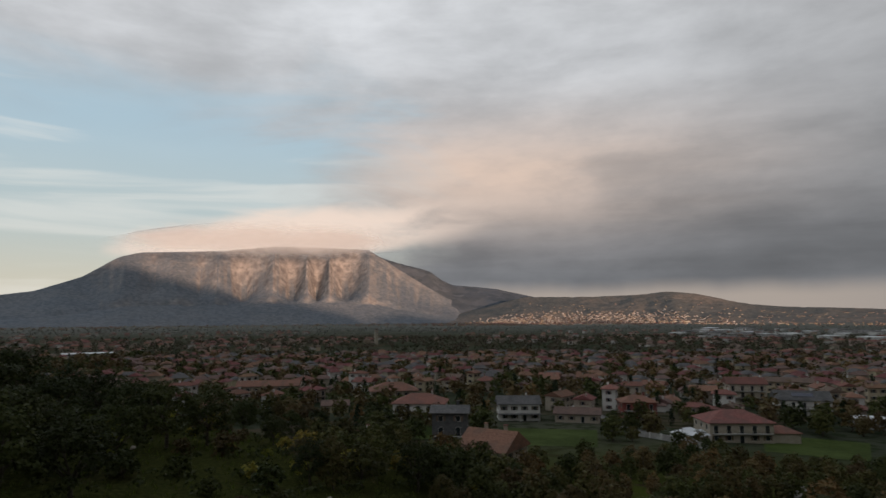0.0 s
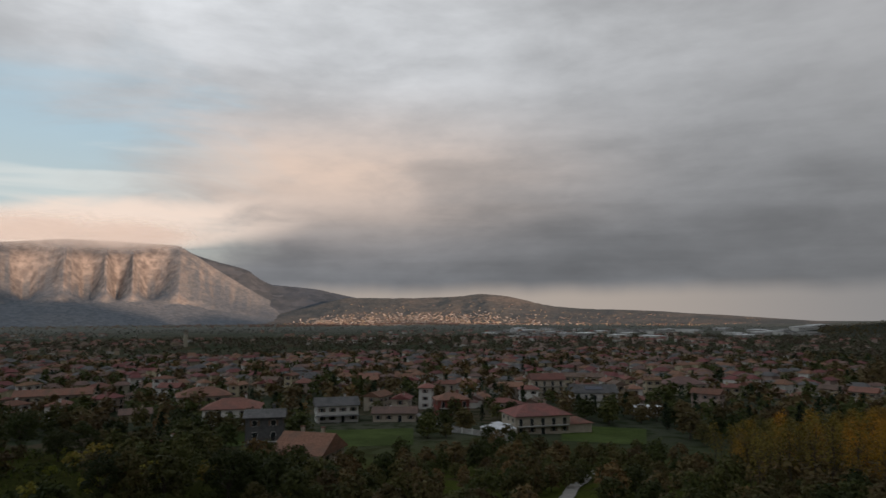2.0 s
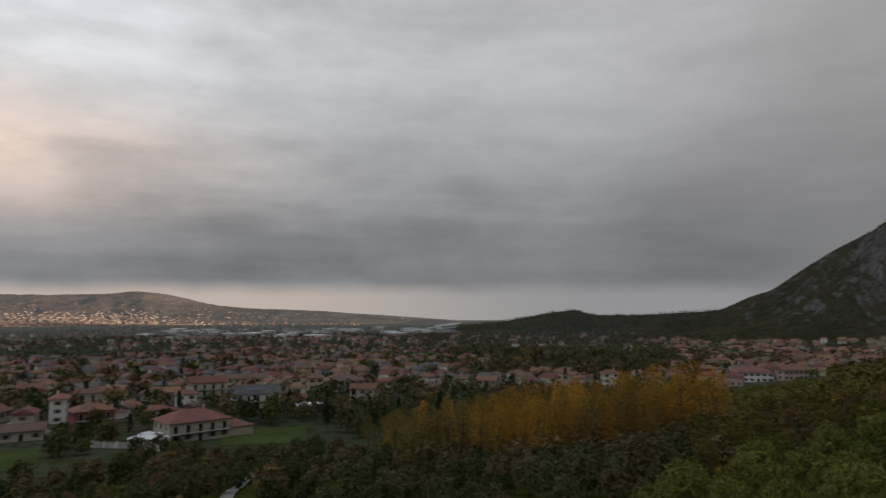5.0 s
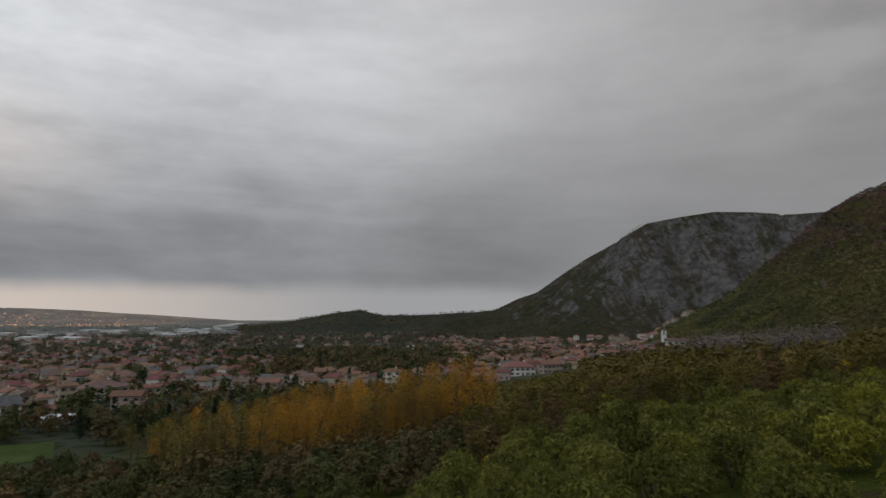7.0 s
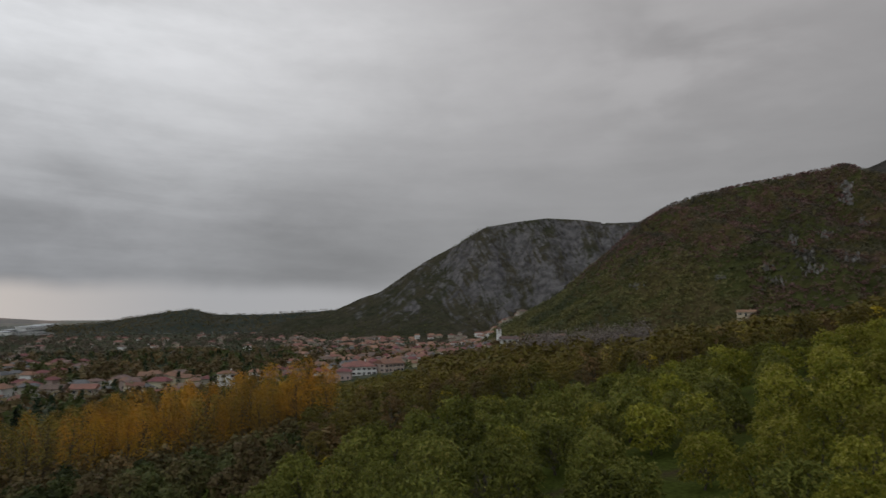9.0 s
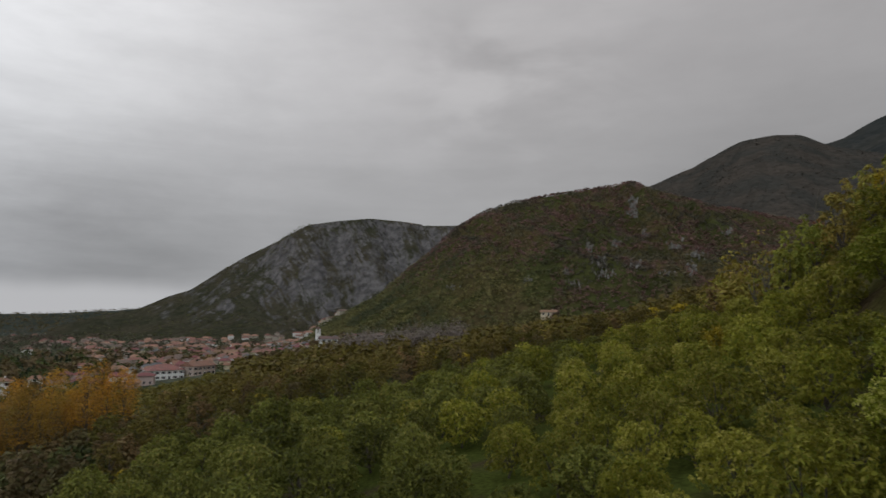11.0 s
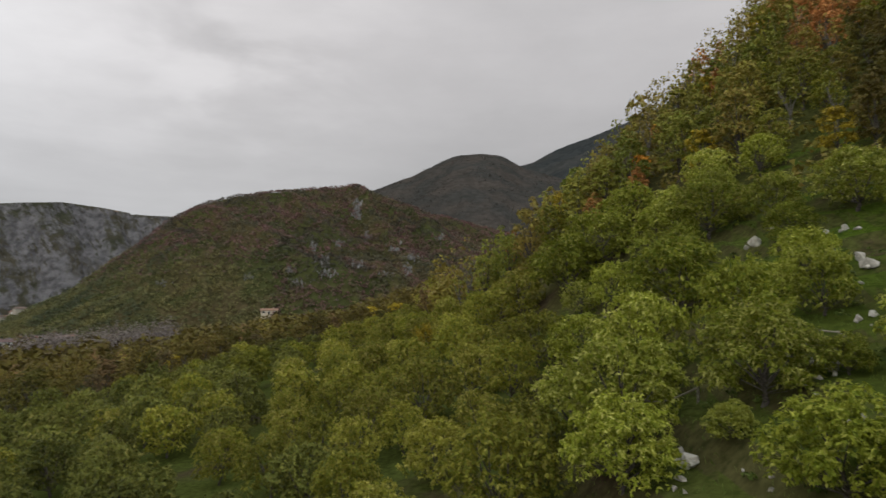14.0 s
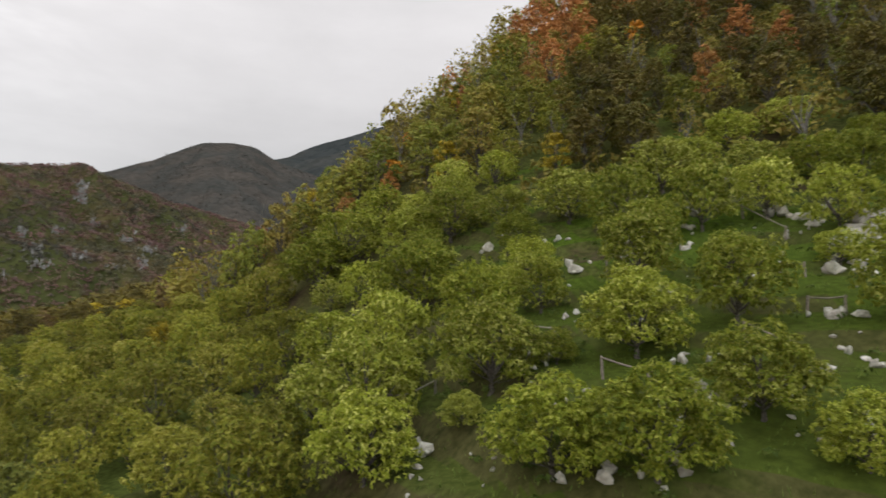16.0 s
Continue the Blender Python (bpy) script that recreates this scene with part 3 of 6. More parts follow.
def crag_face(S, A):
    """Wooded apron, a bare cliff up to a slanting edge, and a gentler grassy flank from the edge to the ridge."""
    edge = np.interp(A, [57, 66, 70, 72.5, 75.4, 78.3, 80.6, 83, 112], [.02, .06, .25, .45, .58, .72, .93, .96, .96])
    edge = edge + .05 * (fbm(A / .8, S * 2, 3, 71) - .5)
    foot = np.minimum(np.interp(A, [57, 70, 76, 84, 95, 112], [.02, .10, .20, .24, .30, .34]), edge * .9)
    low = foot * np.clip(S / .46, 0, 1) ** 1.3
    mid = (edge - foot) * np.clip((S - .46) / .30, 0, 1) ** .95
    high = (1 - edge) * np.clip((S - .76) / .24, 0, 1)
    return low + mid + high


build_ground()
# Haze is painted into these three: paler, and bluer on the massif and shoulder.
HAZY_MASSIF = hill_material("hazy_massif", (0.180, 0.198, 0.220), (0.205, 0.216, 0.230), (0.42, 0.385, 0.355), 0.0, 0.022, 0.82, 0.3, 5.0, -1.7, 0.07)
# The shoulder's shade is in its colour too, darker than the massif.
HAZY_SHOULDER = hill_material("hazy_wooded_shoulder", (0.095, 0.112, 0.135), (0.115, 0.128, 0.145), (0.30, 0.27, 0.25), -0.9, 0.012, 0.6, 0.5, 8.0)
HAZY_LOW_HILLS = hill_material("hazy_low_hills", (0.140, 0.142, 0.138), (0.205, 0.180, 0.160), (0.36, 0.32, 0.28), -0.8, 0.014, 0.5, 0.5, 4.0, 0.0, 0.08)
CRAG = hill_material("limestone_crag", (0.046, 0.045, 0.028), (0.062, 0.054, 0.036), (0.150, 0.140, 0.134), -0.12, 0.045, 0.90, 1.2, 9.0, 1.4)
WOODED = hill_material("wooded_hill", (0.052, 0.055, 0.019), (0.076, 0.058, 0.027), (0.24, 0.225, 0.21), -0.85, 0.10, 0.60, 0.9, 2.5, 0.8)
HUMP = hill_material("brown_summit", (0.046, 0.043, 0.037), (0.060, 0.050, 0.041), (0.22, 0.205, 0.19), -0.9, 0.07, 0.60, 0.9, 2.5, 0.6)
MISTY = hill_material("high_slope", (0.034, 0.036, 0.034), (0.044, 0.043, 0.038), (0.15, 0.15, 0.15), -0.9, 0.04, 0.5, 0.8, 3.0)
DARK_WOOD = hill_material("dark_wooded_hill", (0.040, 0.046, 0.036), (0.055, 0.055, 0.044), (0.18, 0.17, 0.15), -1.0, 0.05, 0.5, 0.8, 3.0)

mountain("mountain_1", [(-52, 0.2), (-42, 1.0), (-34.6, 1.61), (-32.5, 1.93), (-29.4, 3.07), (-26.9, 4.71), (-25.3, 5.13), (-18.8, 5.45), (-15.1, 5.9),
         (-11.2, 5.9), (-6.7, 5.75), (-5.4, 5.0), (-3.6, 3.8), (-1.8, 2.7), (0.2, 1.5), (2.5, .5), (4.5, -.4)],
         4420, 3450, 300, HAZY_MASSIF, "distant limestone massif with furrowed flanks and a flat cloud-capped top", -6, 0.02, 40, 1.25, 480, 100, 4, 0.02, 0.0, 2.2, 0.9,
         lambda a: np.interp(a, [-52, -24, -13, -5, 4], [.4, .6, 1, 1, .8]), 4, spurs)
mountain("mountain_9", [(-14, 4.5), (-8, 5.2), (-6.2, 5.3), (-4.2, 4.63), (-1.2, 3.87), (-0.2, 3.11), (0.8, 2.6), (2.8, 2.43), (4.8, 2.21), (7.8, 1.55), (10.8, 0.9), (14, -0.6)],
         4700, 4100, 200, HAZY_SHOULDER, "darker shoulder behind the limestone massif", -6, 0.12, 8, 0.9, 200, 40, 6, 0.03)
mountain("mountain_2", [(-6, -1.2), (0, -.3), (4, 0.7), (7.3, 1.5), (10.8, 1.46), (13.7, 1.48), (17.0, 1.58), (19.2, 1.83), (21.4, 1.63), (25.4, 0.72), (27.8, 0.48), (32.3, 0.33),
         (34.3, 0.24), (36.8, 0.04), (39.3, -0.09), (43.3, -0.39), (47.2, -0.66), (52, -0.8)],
         4250, 3350, 300, HAZY_LOW_HILLS, "low far hills with fields and scattered houses", -4, 0.30, 16, 1.1, 300, 56, 9, 0.10)
mountain("mountain_3", [(42, -2), (44, -1.2), (49.6, -0.78), (52.5, -0.22), (55, 0.22), (56.4, 0.33), (57.9, -0.1), (61.4, -0.12), (65.9, 0.14), (67.9, 0.29), (72, 0.8), (78, 0.2), (84, -0.8)],
         2100, 1600, 260, DARK_WOOD, "low dark wooded hills behind the town", 0, 0.35, 14, 0.9, 260, 50, 14, 0.08)
# The unseen back slope is drawn out to 700 to block the sun.
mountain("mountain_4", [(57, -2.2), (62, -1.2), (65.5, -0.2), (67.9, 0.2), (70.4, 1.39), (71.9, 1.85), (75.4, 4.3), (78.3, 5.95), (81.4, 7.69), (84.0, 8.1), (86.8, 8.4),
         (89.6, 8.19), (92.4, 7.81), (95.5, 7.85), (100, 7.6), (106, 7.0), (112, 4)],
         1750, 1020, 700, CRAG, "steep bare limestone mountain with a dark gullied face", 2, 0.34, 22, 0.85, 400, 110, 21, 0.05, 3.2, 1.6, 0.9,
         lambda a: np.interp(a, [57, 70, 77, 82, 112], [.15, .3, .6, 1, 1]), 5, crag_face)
mountain("mountain_6", [(98, 4), (105, 8.5), (111.4, 10.78), (114.4, 11.95), (116.4, 12.87), (118.9, 13.97), (121.3, 14.16), (123.2, 13.94), (125.0, 12.9), (128, 12), (134, 10)],
         1500, 640, 300, HUMP, "rounded brown wooded summit behind the nearer hill", 20, 0.14, 6, 0.95, 220, 60, 33, 0.04)
mountain("mountain_5", [(78, -4.5), (80.5, -3.2), (82.0, -1.6), (83.4, -0.7), (87.6, 1.4), (90.2, 3.7), (92.5, 5.6), (94.6, 7.5), (97.2, 9.0), (100.1, 9.95), (104.2, 10.5), (107.8, 11.0), (109.9, 11.25),
         (111.4, 10.8), (115, 9.4), (120, 8.0), (126, 6.5), (134, 5)],
         880, lambda a: np.interp(a, [78, 84, 90, 110, 134], [720, 640, 500, 420, 420]), 200, WOODED, "rounded autumn-coloured wooded hill with bare rock faces", 16, 0.40, 10, 0.9, 340, 100, 27, 0.06, 1.6)
# Unseen headings 104 to 123 are raised to shade the massif's foot.
mountain("mountain_7", [(104, 5), (108, 9.0), (112, 10.2), (116, 12.0), (120, 13.0), (123, 13.2), (125.0, 12.86), (128.7, 14.63), (131.3, 15.3), (136, 17.0), (144, 20), (155, 22), (168, 20), (175, 15), (181, 11), (200, 9.5), (240, 6)],
         1900, 900, 300, MISTY, "dark high mountain slope that rises into the cloud", 20, 0.15, 8, 0.9, 260, 60, 41, 0.03)
# hidden ridge added to keep the sun off the low hills and plain
mountain("mountain_10", [(75, 0), (79, 3.2), (82, 4.4), (92, 4.6), (104, 4.5), (110, 3), (114, 0)], 2500, 2150, 300, DARK_WOOD, "added wooded ridge, unseen behind the limestone mountain", 0, 0.15, 8, 0.9, 120, 30, 52, 0.03)
# an added ridge, never seen, closes the west and blocks its low sky
mountain("mountain_8", [(-180, 9.5), (-160, 10), (-140, 10), (-115, 11), (-100, 12.0), (-85, 12), (-70, 10), (-60, 7.6), (-52, 6.4), (-47, 5.6), (-44.5, 2.0), (-43, -1)],
         lambda a: np.interp(a, [-180, -80, -60, -43], [1900, 1900, 2300, 2900]), lambda a: np.interp(a, [-180, -80, -60, -43], [1100, 1100, 1500, 2200]), 400,
         DARK_WOOD, "added dark wooded ridge, unseen, west of the valley", 0, 0.12, 10, 0.9, 240, 40, 47, 0.05)

# ---- the cloud that lies on the massif ----


def cloud_material():
    """White vapour that thins out towards its ragged rim."""
    mat = bpy.data.materials.new("cloud_vapour")
    mat.use_nodes = True
    k = Tree(mat.node_tree)
    box_at = k.n("ShaderNodeTexCoord").outputs["Generated"]
    at = k.n("ShaderNodeNewGeometry").outputs["Position"]
    gx, gy, gz = k.split(box_at)
    x, y, z = k.split(at)
    torn = k.noise(k.xyz(k.m("MULTIPLY", x, 0.0032), k.m("MULTIPLY", y, 0.0032), k.m("MULTIPLY", z, 0.009)), 1.0, 6.0, 0.6, 0.4)
    rim = k.m("MULTIPLY", k.m("MULTIPLY", k.step(gz, 0.02, 0.55), k.step(gz, 0.5, 0.98, 1.0, 0.0)), k.m("MULTIPLY", k.step(gx, 0.02, 0.3), k.step(gx, 0.72, 0.99, 1.0, 0.0)))
    dense = k.step(k.m("ADD", rim, k.m("MULTIPLY", k.m("SUBTRACT", torn, 0.5), 0.9)), 0.10, 1.05, 0.0, 0.85)
    white, through_it, clear = k.n("ShaderNodeBsdfDiffuse"), k.n("ShaderNodeBsdfTranslucent"), k.n("ShaderNodeBsdfTransparent")
    for node in (white, through_it):
        k.put(node.inputs[0], (0.66, 0.68, 0.70))
    body, out = k.n("ShaderNodeMixShader"), k.n("ShaderNodeMixShader")
    body.inputs[0].default_value = 0.4
    k.link(white.outputs[0], body.inputs[1]), k.link(through_it.outputs[0], body.inputs[2])
    k.put(out.inputs[0], dense)
    k.link(clear.outputs[0], out.inputs[1]), k.link(body.outputs[0], out.inputs[2])
    k.link(out.outputs[0], k.n("ShaderNodeOutputMaterial").inputs[0])
    return mat


def cloud_bank(name, a0, a1, r, el, high, deep, material, label):
    """A long rounded roll of cloud that hangs before the ridge."""
    U, P = np.meshgrid(np.linspace(0, 1, 60), np.radians(np.linspace(-90, 90, 22)), indexing="ij")
    A = np.radians(a0 + (a1 - a0) * U)
    fat = np.sin(np.pi * np.clip(U, .02, .98)) ** .5 * (.8 + .4 * fbm(U * 9, P, 3, 81))
    R = r - deep * np.cos(P) * fat
    z = HC + r * np.tan(np.radians(el(np.degrees(A)))) + r * math.tan(radians(high)) * np.sin(P) * fat
    heightmap(name, (R * np.sin(A))[::-1], (R * np.cos(A))[::-1], z[::-1], material, label, "cloud")


VAPOUR = cloud_material()
cloud_bank("cloud_bank", -31, -1, 4080, lambda a: np.interp(a, [-33, -27, -20, -12, -5, 0], [4.6, 5.3, 6.1, 6.6, 6.7, 6.0]), 2.0, 70, VAPOUR, "pink-lit cloud lying on the massif's flat top")

# ---- trees ----


def mesh_of(name, verts, faces, material, smooth=False):
    me = bpy.data.meshes.new(name)
    verts, faces = np.asarray(verts, float), np.asarray(faces, int)
    me.vertices.add(len(verts)), me.vertices.foreach_set("co", verts.ravel())
    k = faces.shape[1]
    me.loops.add(faces.size), me.loops.foreach_set("vertex_index", faces.ravel())
    me.polygons.add(len(faces)), me.polygons.foreach_set("loop_start", np.arange(0, faces.size, k))
    me.update(calc_edges=True)
    if smooth:
        me.polygons.foreach_set("use_smooth", np.ones(len(faces), bool))
    me.materials.append(material)
    return me


def leaves_at(rng, at, out, size, droop=0.35, slim=0.42):
    """A folded leaf at each place, its blade turned outwards and up to the light and its tip hanging a little: (verts, triangles)."""
    n = len(at)
    nrm = out * 0.75 + rng.normal(0, 0.33, (n, 3)) + [0, 0, 0.3]
    nrm /= np.linalg.norm(nrm, axis=1)[:, None] + 1e-9
    d = rng.normal(0, 0.8, (n, 3)) + out * 0.5
    d[:, 2] -= droop
    d -= nrm * (d * nrm).sum(1)[:, None]
    d /= np.linalg.norm(d, axis=1)[:, None] + 1e-9
    side = np.cross(d, nrm)
    L = size * rng.uniform(0.7, 1.3, (n, 1))
    mid = at + d * L * 0.5 + nrm * L * 0.10
    v = np.stack([at, mid + side * L * slim, at + d * L, mid - side * L * slim], 1).reshape(-1, 3)
    b = np.arange(n)[:, None] * 4
    f = np.concatenate([b + [0, 1, 2], b + [0, 2, 3]], 0)
    return v, f


def clump_leaves(rng, clumps, per, size, droop, slim=0.42, flat=0.8, tuft=1):
    vs, fs, base = [], [], 0
    for c, rad in clumps:
        n = max(4, int(per * rng.uniform(0.7, 1.3)))
        d = rng.normal(0, 1, (n, 3))
        d /= np.linalg.norm(d, axis=1)[:, None]
        d[:, 2] = np.where(d[:, 2] < -0.3, -d[:, 2], d[:, 2])
        rr = rad * rng.uniform(0.55, 1.08, (n, 1)) ** 0.6
        at = np.asarray(c) + d * rr * [1, 1, flat]
        if tuft > 1:
            at, d = np.repeat(at, tuft, 0), np.repeat(d, tuft, 0) + rng.normal(0, 0.5, (n * tuft, 3))
            at = at + rng.normal(0, 0.02, at.shape)
        v, f = leaves_at(rng, at, d, size, droop, slim)
        vs.append(v), fs.append(f + base)
        base += len(v)
    return np.concatenate(vs), np.concatenate(fs)


def limbs(rng, paths, sides=5):
    """Tapered bent limbs: each path is a list of (point, radius)."""
    vs, fs, base = [], [], 0
    ang = np.arange(sides) * 2 * np.pi / sides
    for path in paths:
        for p, rad in path:
            vs.append(np.stack([p[0] + rad * np.cos(ang), p[1] + rad * np.sin(ang), np.full(sides, p[2])], 1))
        for i in range(len(path) - 1):
            for j in range(sides):
                a, b = base + i * sides + j, base + i * sides + (j + 1) % sides
                fs.append((a, b, b + sides, a + sides))
        base += len(path) * sides
    return np.concatenate(vs), np.array(fs)


def bent(rng, p, q, r0, r1, steps=3, sway=0.08):
    p, q = np.asarray(p, float), np.asarray(q, float)
    span = np.linalg.norm(q - p)
    return [(p + (q - p) * t + rng.normal(0, sway * span, 3) * (0 < t < 1) * [1, 1, 0.4], r0 + (r1 - r0) * t) for t in np.linspace(0, 1, steps + 1)]


def broad_tree(seed, height, width, trunk, clumps, per, size, droop=0.35, slim=0.42, bark=None, leaves=None, name="tree", fork=0.25, tuft=1, fill=0.32):
    """Trunk and crown meshes of a broad-leaved tree: limbs fan out from the fork and each carries clumps of leaves."""
    rng = np.random.default_rng(seed)
    top = height - trunk
    cl, paths = [], []
    crotch = np.array([rng.normal(0, .12), rng.normal(0, .12), trunk * 0.8])
    paths.append(bent(rng, (0, 0, -0.4), crotch, 0.030 * height + 0.03, 0.022 * height + 0.02, 3, 0.05))
    for i in range(clumps):
        a = i * 2.399963 + rng.uniform(-.4, .4)
        u = (i + 0.5) / clumps
        h = trunk * 0.75 + top * (0.10 + 0.80 * u) + rng.normal(0, 0.05) * top
        spread = max(0.12, math.sqrt(max(0.0, 1 - (2 * u - 0.75) ** 2 / 1.6))) * rng.uniform(0.55, 1.0)
        rad = width * 0.5 * rng.uniform(fill * .7, fill * 1.25)
        c = np.array([math.cos(a) * spread * (width * .5 - rad * .6), math.sin(a) * spread * (width * .5 - rad * .6), h])
        cl.append((c, rad))
        if i % 3 == 0 or clumps < 14:
            paths.append(bent(rng, crotch + [0, 0, fork * u * top * 0.5], c, 0.012 * height + 0.012, 0.012, 2))
    v, f = limbs(rng, paths)
    trunk_mesh = mesh_of(name + "_trunk", v, f, bark or BARK, True)
    v, f = clump_leaves(rng, cl, per, size, droop, slim, 0.8, tuft)
    return trunk_mesh, mesh_of(name + "_crown", v, f, leaves)


def column_tree(seed, height, width, per, size, bark, leaves, name, start=0.22, clumps=16, taper=0.6, twigs=0):
    """A slender upright tree: poplar or cypress."""
    rng = np.random.default_rng(seed)
    cl, paths = [], [bent(rng, (0, 0, -0.4), (rng.normal(0, .2), rng.normal(0, .2), height * 0.96), 0.012 * height + 0.03, 0.02, 5, 0.01)]
    for i in range(clumps):
        u = (i + 0.5) / clumps
        h = height * (start + (1 - start) * u * 0.97)
        w = width * 0.5 * (1 - taper * u ** 1.6) * min(1, 0.55 + 2.2 * u)
        a = i * 2.399963
        rad = w * rng.uniform(0.55, 0.8)
        c = np.array([math.cos(a) * w * .45, math.sin(a) * w * .45, h])
        cl.append((c, rad))
        if i % 2 == 0:
            paths.append(bent(rng, (0, 0, h - w * 1.1), c, 0.03, 0.01, 1))
    for i in range(twigs):
        a, h = rng.uniform(0, 6.283), height * rng.uniform(.12, .6)
        out = width * rng.uniform(.25, .5)
        paths.append(bent(rng, (0, 0, h), (math.cos(a) * out, math.sin(a) * out, h + out * rng.uniform(1.2, 2.2)), 0.05, 0.015, 2, .06))
    v, f = limbs(rng, paths, 4 if not twigs else 3)
    trunk_mesh = mesh_of(name + "_trunk", v, f, bark, True)
    v, f = clump_leaves(rng, cl, per, size, -0.15, 0.45, flat=1.5)
    return trunk_mesh, mesh_of(name + "_crown", v, f, leaves)


def leaf_verts(me):
    v = np.empty(len(me.vertices) * 3)
    me.vertices.foreach_get("co", v)
    return v.reshape(-1, 3 if len(me.polygons) * 3 == len(me.vertices) else 4, 3)


def single(v):
    """Folded leaves as single blades of the same area."""
    if v.shape[1] == 3:
        return v
    half = (v[:, 1] - v[:, 3]) * 0.5
    return np.stack([v[:, 0] - half, v[:, 0] + half, v[:, 2]], 1)


def thinned(v, keep, grow):
    """Every so-manieth leaf of a crown, each grown to make up for the lost ones."""
    pick = v[np.linspace(0, len(v) - 1, keep).astype(int)]
    return pick[:, :1] + (pick - pick[:, :1]) * grow


def blades(n):
    return np.arange(n * 3).reshape(-1, 3)


def coarser(kit, k):
    """The same trees with fewer, larger leaves, for where they stand farther off."""
    made = []
    for trunk, crown in kit:
        v = single(leaf_verts(crown))
        n = int(len(v) / k)
        made.append((trunk, mesh_of(crown.name + "_coarse", thinned(v, n, k ** 0.5 * 0.95).reshape(-1, 3), blades(n), crown.materials[0])))
    return made


BUDGET, OVERFLOW = {}, {}
MOST = {"hillside wood": 190, "wood below the grove": 105, "scrub wood": 280, "garden trees": 120}


def plant(meshes, x, y, scale, name, label, group, sink=0.1, tall=1.0):
    """One tree: an empty at its foot with a trunk and a crown. Past the most of a group it joins that group's thicket."""
    m = Matrix.LocRotScale((x, y, float(land(x, y)) - sink), Euler((random.uniform(-.05, .05), random.uniform(-.05, .05), random.uniform(0, 6.283))),
                           (scale, scale, scale * tall))
    BUDGET[group] = BUDGET.get(group, 0) + 1
    if BUDGET[group] > MOST.get(group, 300):
        OVERFLOW.setdefault(group, []).append((meshes[1], np.array(m)))
        return None
    root = new(name)
    root.matrix_world = m
    for part_name, me in zip(("trunk", "crown"), meshes):
        new(part_name, me).parent = root
    return tagged(root, label, "tree", group)


def join_thickets():
    for group, items in OVERFLOW.items():
        vs, mats, ids = [], [], []
        for me, m in items:
            v = single(leaf_verts(me))
            n = 76 if group == "garden trees" else 240
            n = min(n, len(v))
            if me.materials[0] not in mats:
                mats.append(me.materials[0])
            vs.append(thinned(v, n, (len(v) / n) ** 0.5 * 0.9).reshape(-1, 3) @ m[:3, :3].T + m[:3, 3])
            ids.append(np.full(n, mats.index(me.materials[0])))
        v, ids = np.concatenate(vs), np.concatenate(ids)
        name = group.replace(" ", "_")
        me = mesh_of(name, v, blades(len(v) // 3), mats[0])
        for mat in mats[1:]:
            me.materials.append(mat)
        me.polygons.foreach_set("material_index", ids)
        tagged(new(name, me), "thicket of further trees of the " + group, "trees", kind="stuff")


def meets(az, el, far=900.0):
    """Where the line of sight from the drone at this heading and elevation meets the ground."""
    r = np.geomspace(8, far, 1500)
    x, y = r * math.sin(radians(az)), r * math.cos(radians(az))
    under = land(x, y) > HC + r * math.tan(radians(el))
    i = int(np.argmax(under)) if under.any() else len(r) - 1
    return float(x[i]), float(y[i]), float(r[i])


def polar(az, r):
    return r * math.sin(radians(az)), r * math.cos(radians(az))


TAKEN = []       # (x, y, radius) of what stands already


def is_free(x, y, rad):
    return all((x - a) ** 2 + (y - b) ** 2 > (rad + c) ** 2 for a, b, c in TAKEN)


def scatter(a0, a1, r0, r1, step, seed):
    """Places on a jittered lattice within a sector; r0 and r1 may depend on the heading."""
    rng = random.Random(seed)
    f0 = r0 if callable(r0) else (lambda a: r0)
    f1 = r1 if callable(r1) else (lambda a: r1)
    big = max(f1(a) for a in np.linspace(a0, a1, 40))
    n = int(big / step) + 2
    got = []
    for i in range(-n, n + 1):
        for j in range(-n, n + 1):
            x = (i + (j % 2) * 0.5 + rng.uniform(-.33, .33)) * step
            y = (j * 0.87 + rng.uniform(-.33, .33)) * step
            r, az = math.hypot(x, y), math.degrees(math.atan2(x, y))
            if a0 <= az <= a1 and f0(az) <= r <= f1(az):
                got.append((x, y, r, az))
    return sorted(got, key=lambda p: p[2])

# ---- buildings ----


def box(bm, x0, x1, y0, y1, z0, z1):
    v = [bm.verts.new((x, y, z)) for z in (z0, z1) for y in (y0, y1) for x in (x0, x1)]
    for f in ((0, 2, 3, 1), (4, 5, 7, 6), (0, 1, 5, 4), (1, 3, 7, 5), (3, 2, 6, 7), (2, 0, 4, 6)):
        bm.faces.new([v[i] for i in f])


def part(name, bm, material, parent, label=""):
    me = bpy.data.meshes.new(name)
    bm.normal_update()
    bm.to_mesh(me)
    bm.free()
    me.materials.append(material)
    ob = new(name, me)
    ob.parent = parent
    return tagged(ob, label)


def boxed(name, dims, material, parent, label="", bevel=0.0):
    bm = bmesh.new()
    box(bm, *dims)
    if bevel:
        bmesh.ops.bevel(bm, geom=bm.edges[:], offset=bevel, segments=1, affect="EDGES")
    return part(name, bm, material, parent, label)


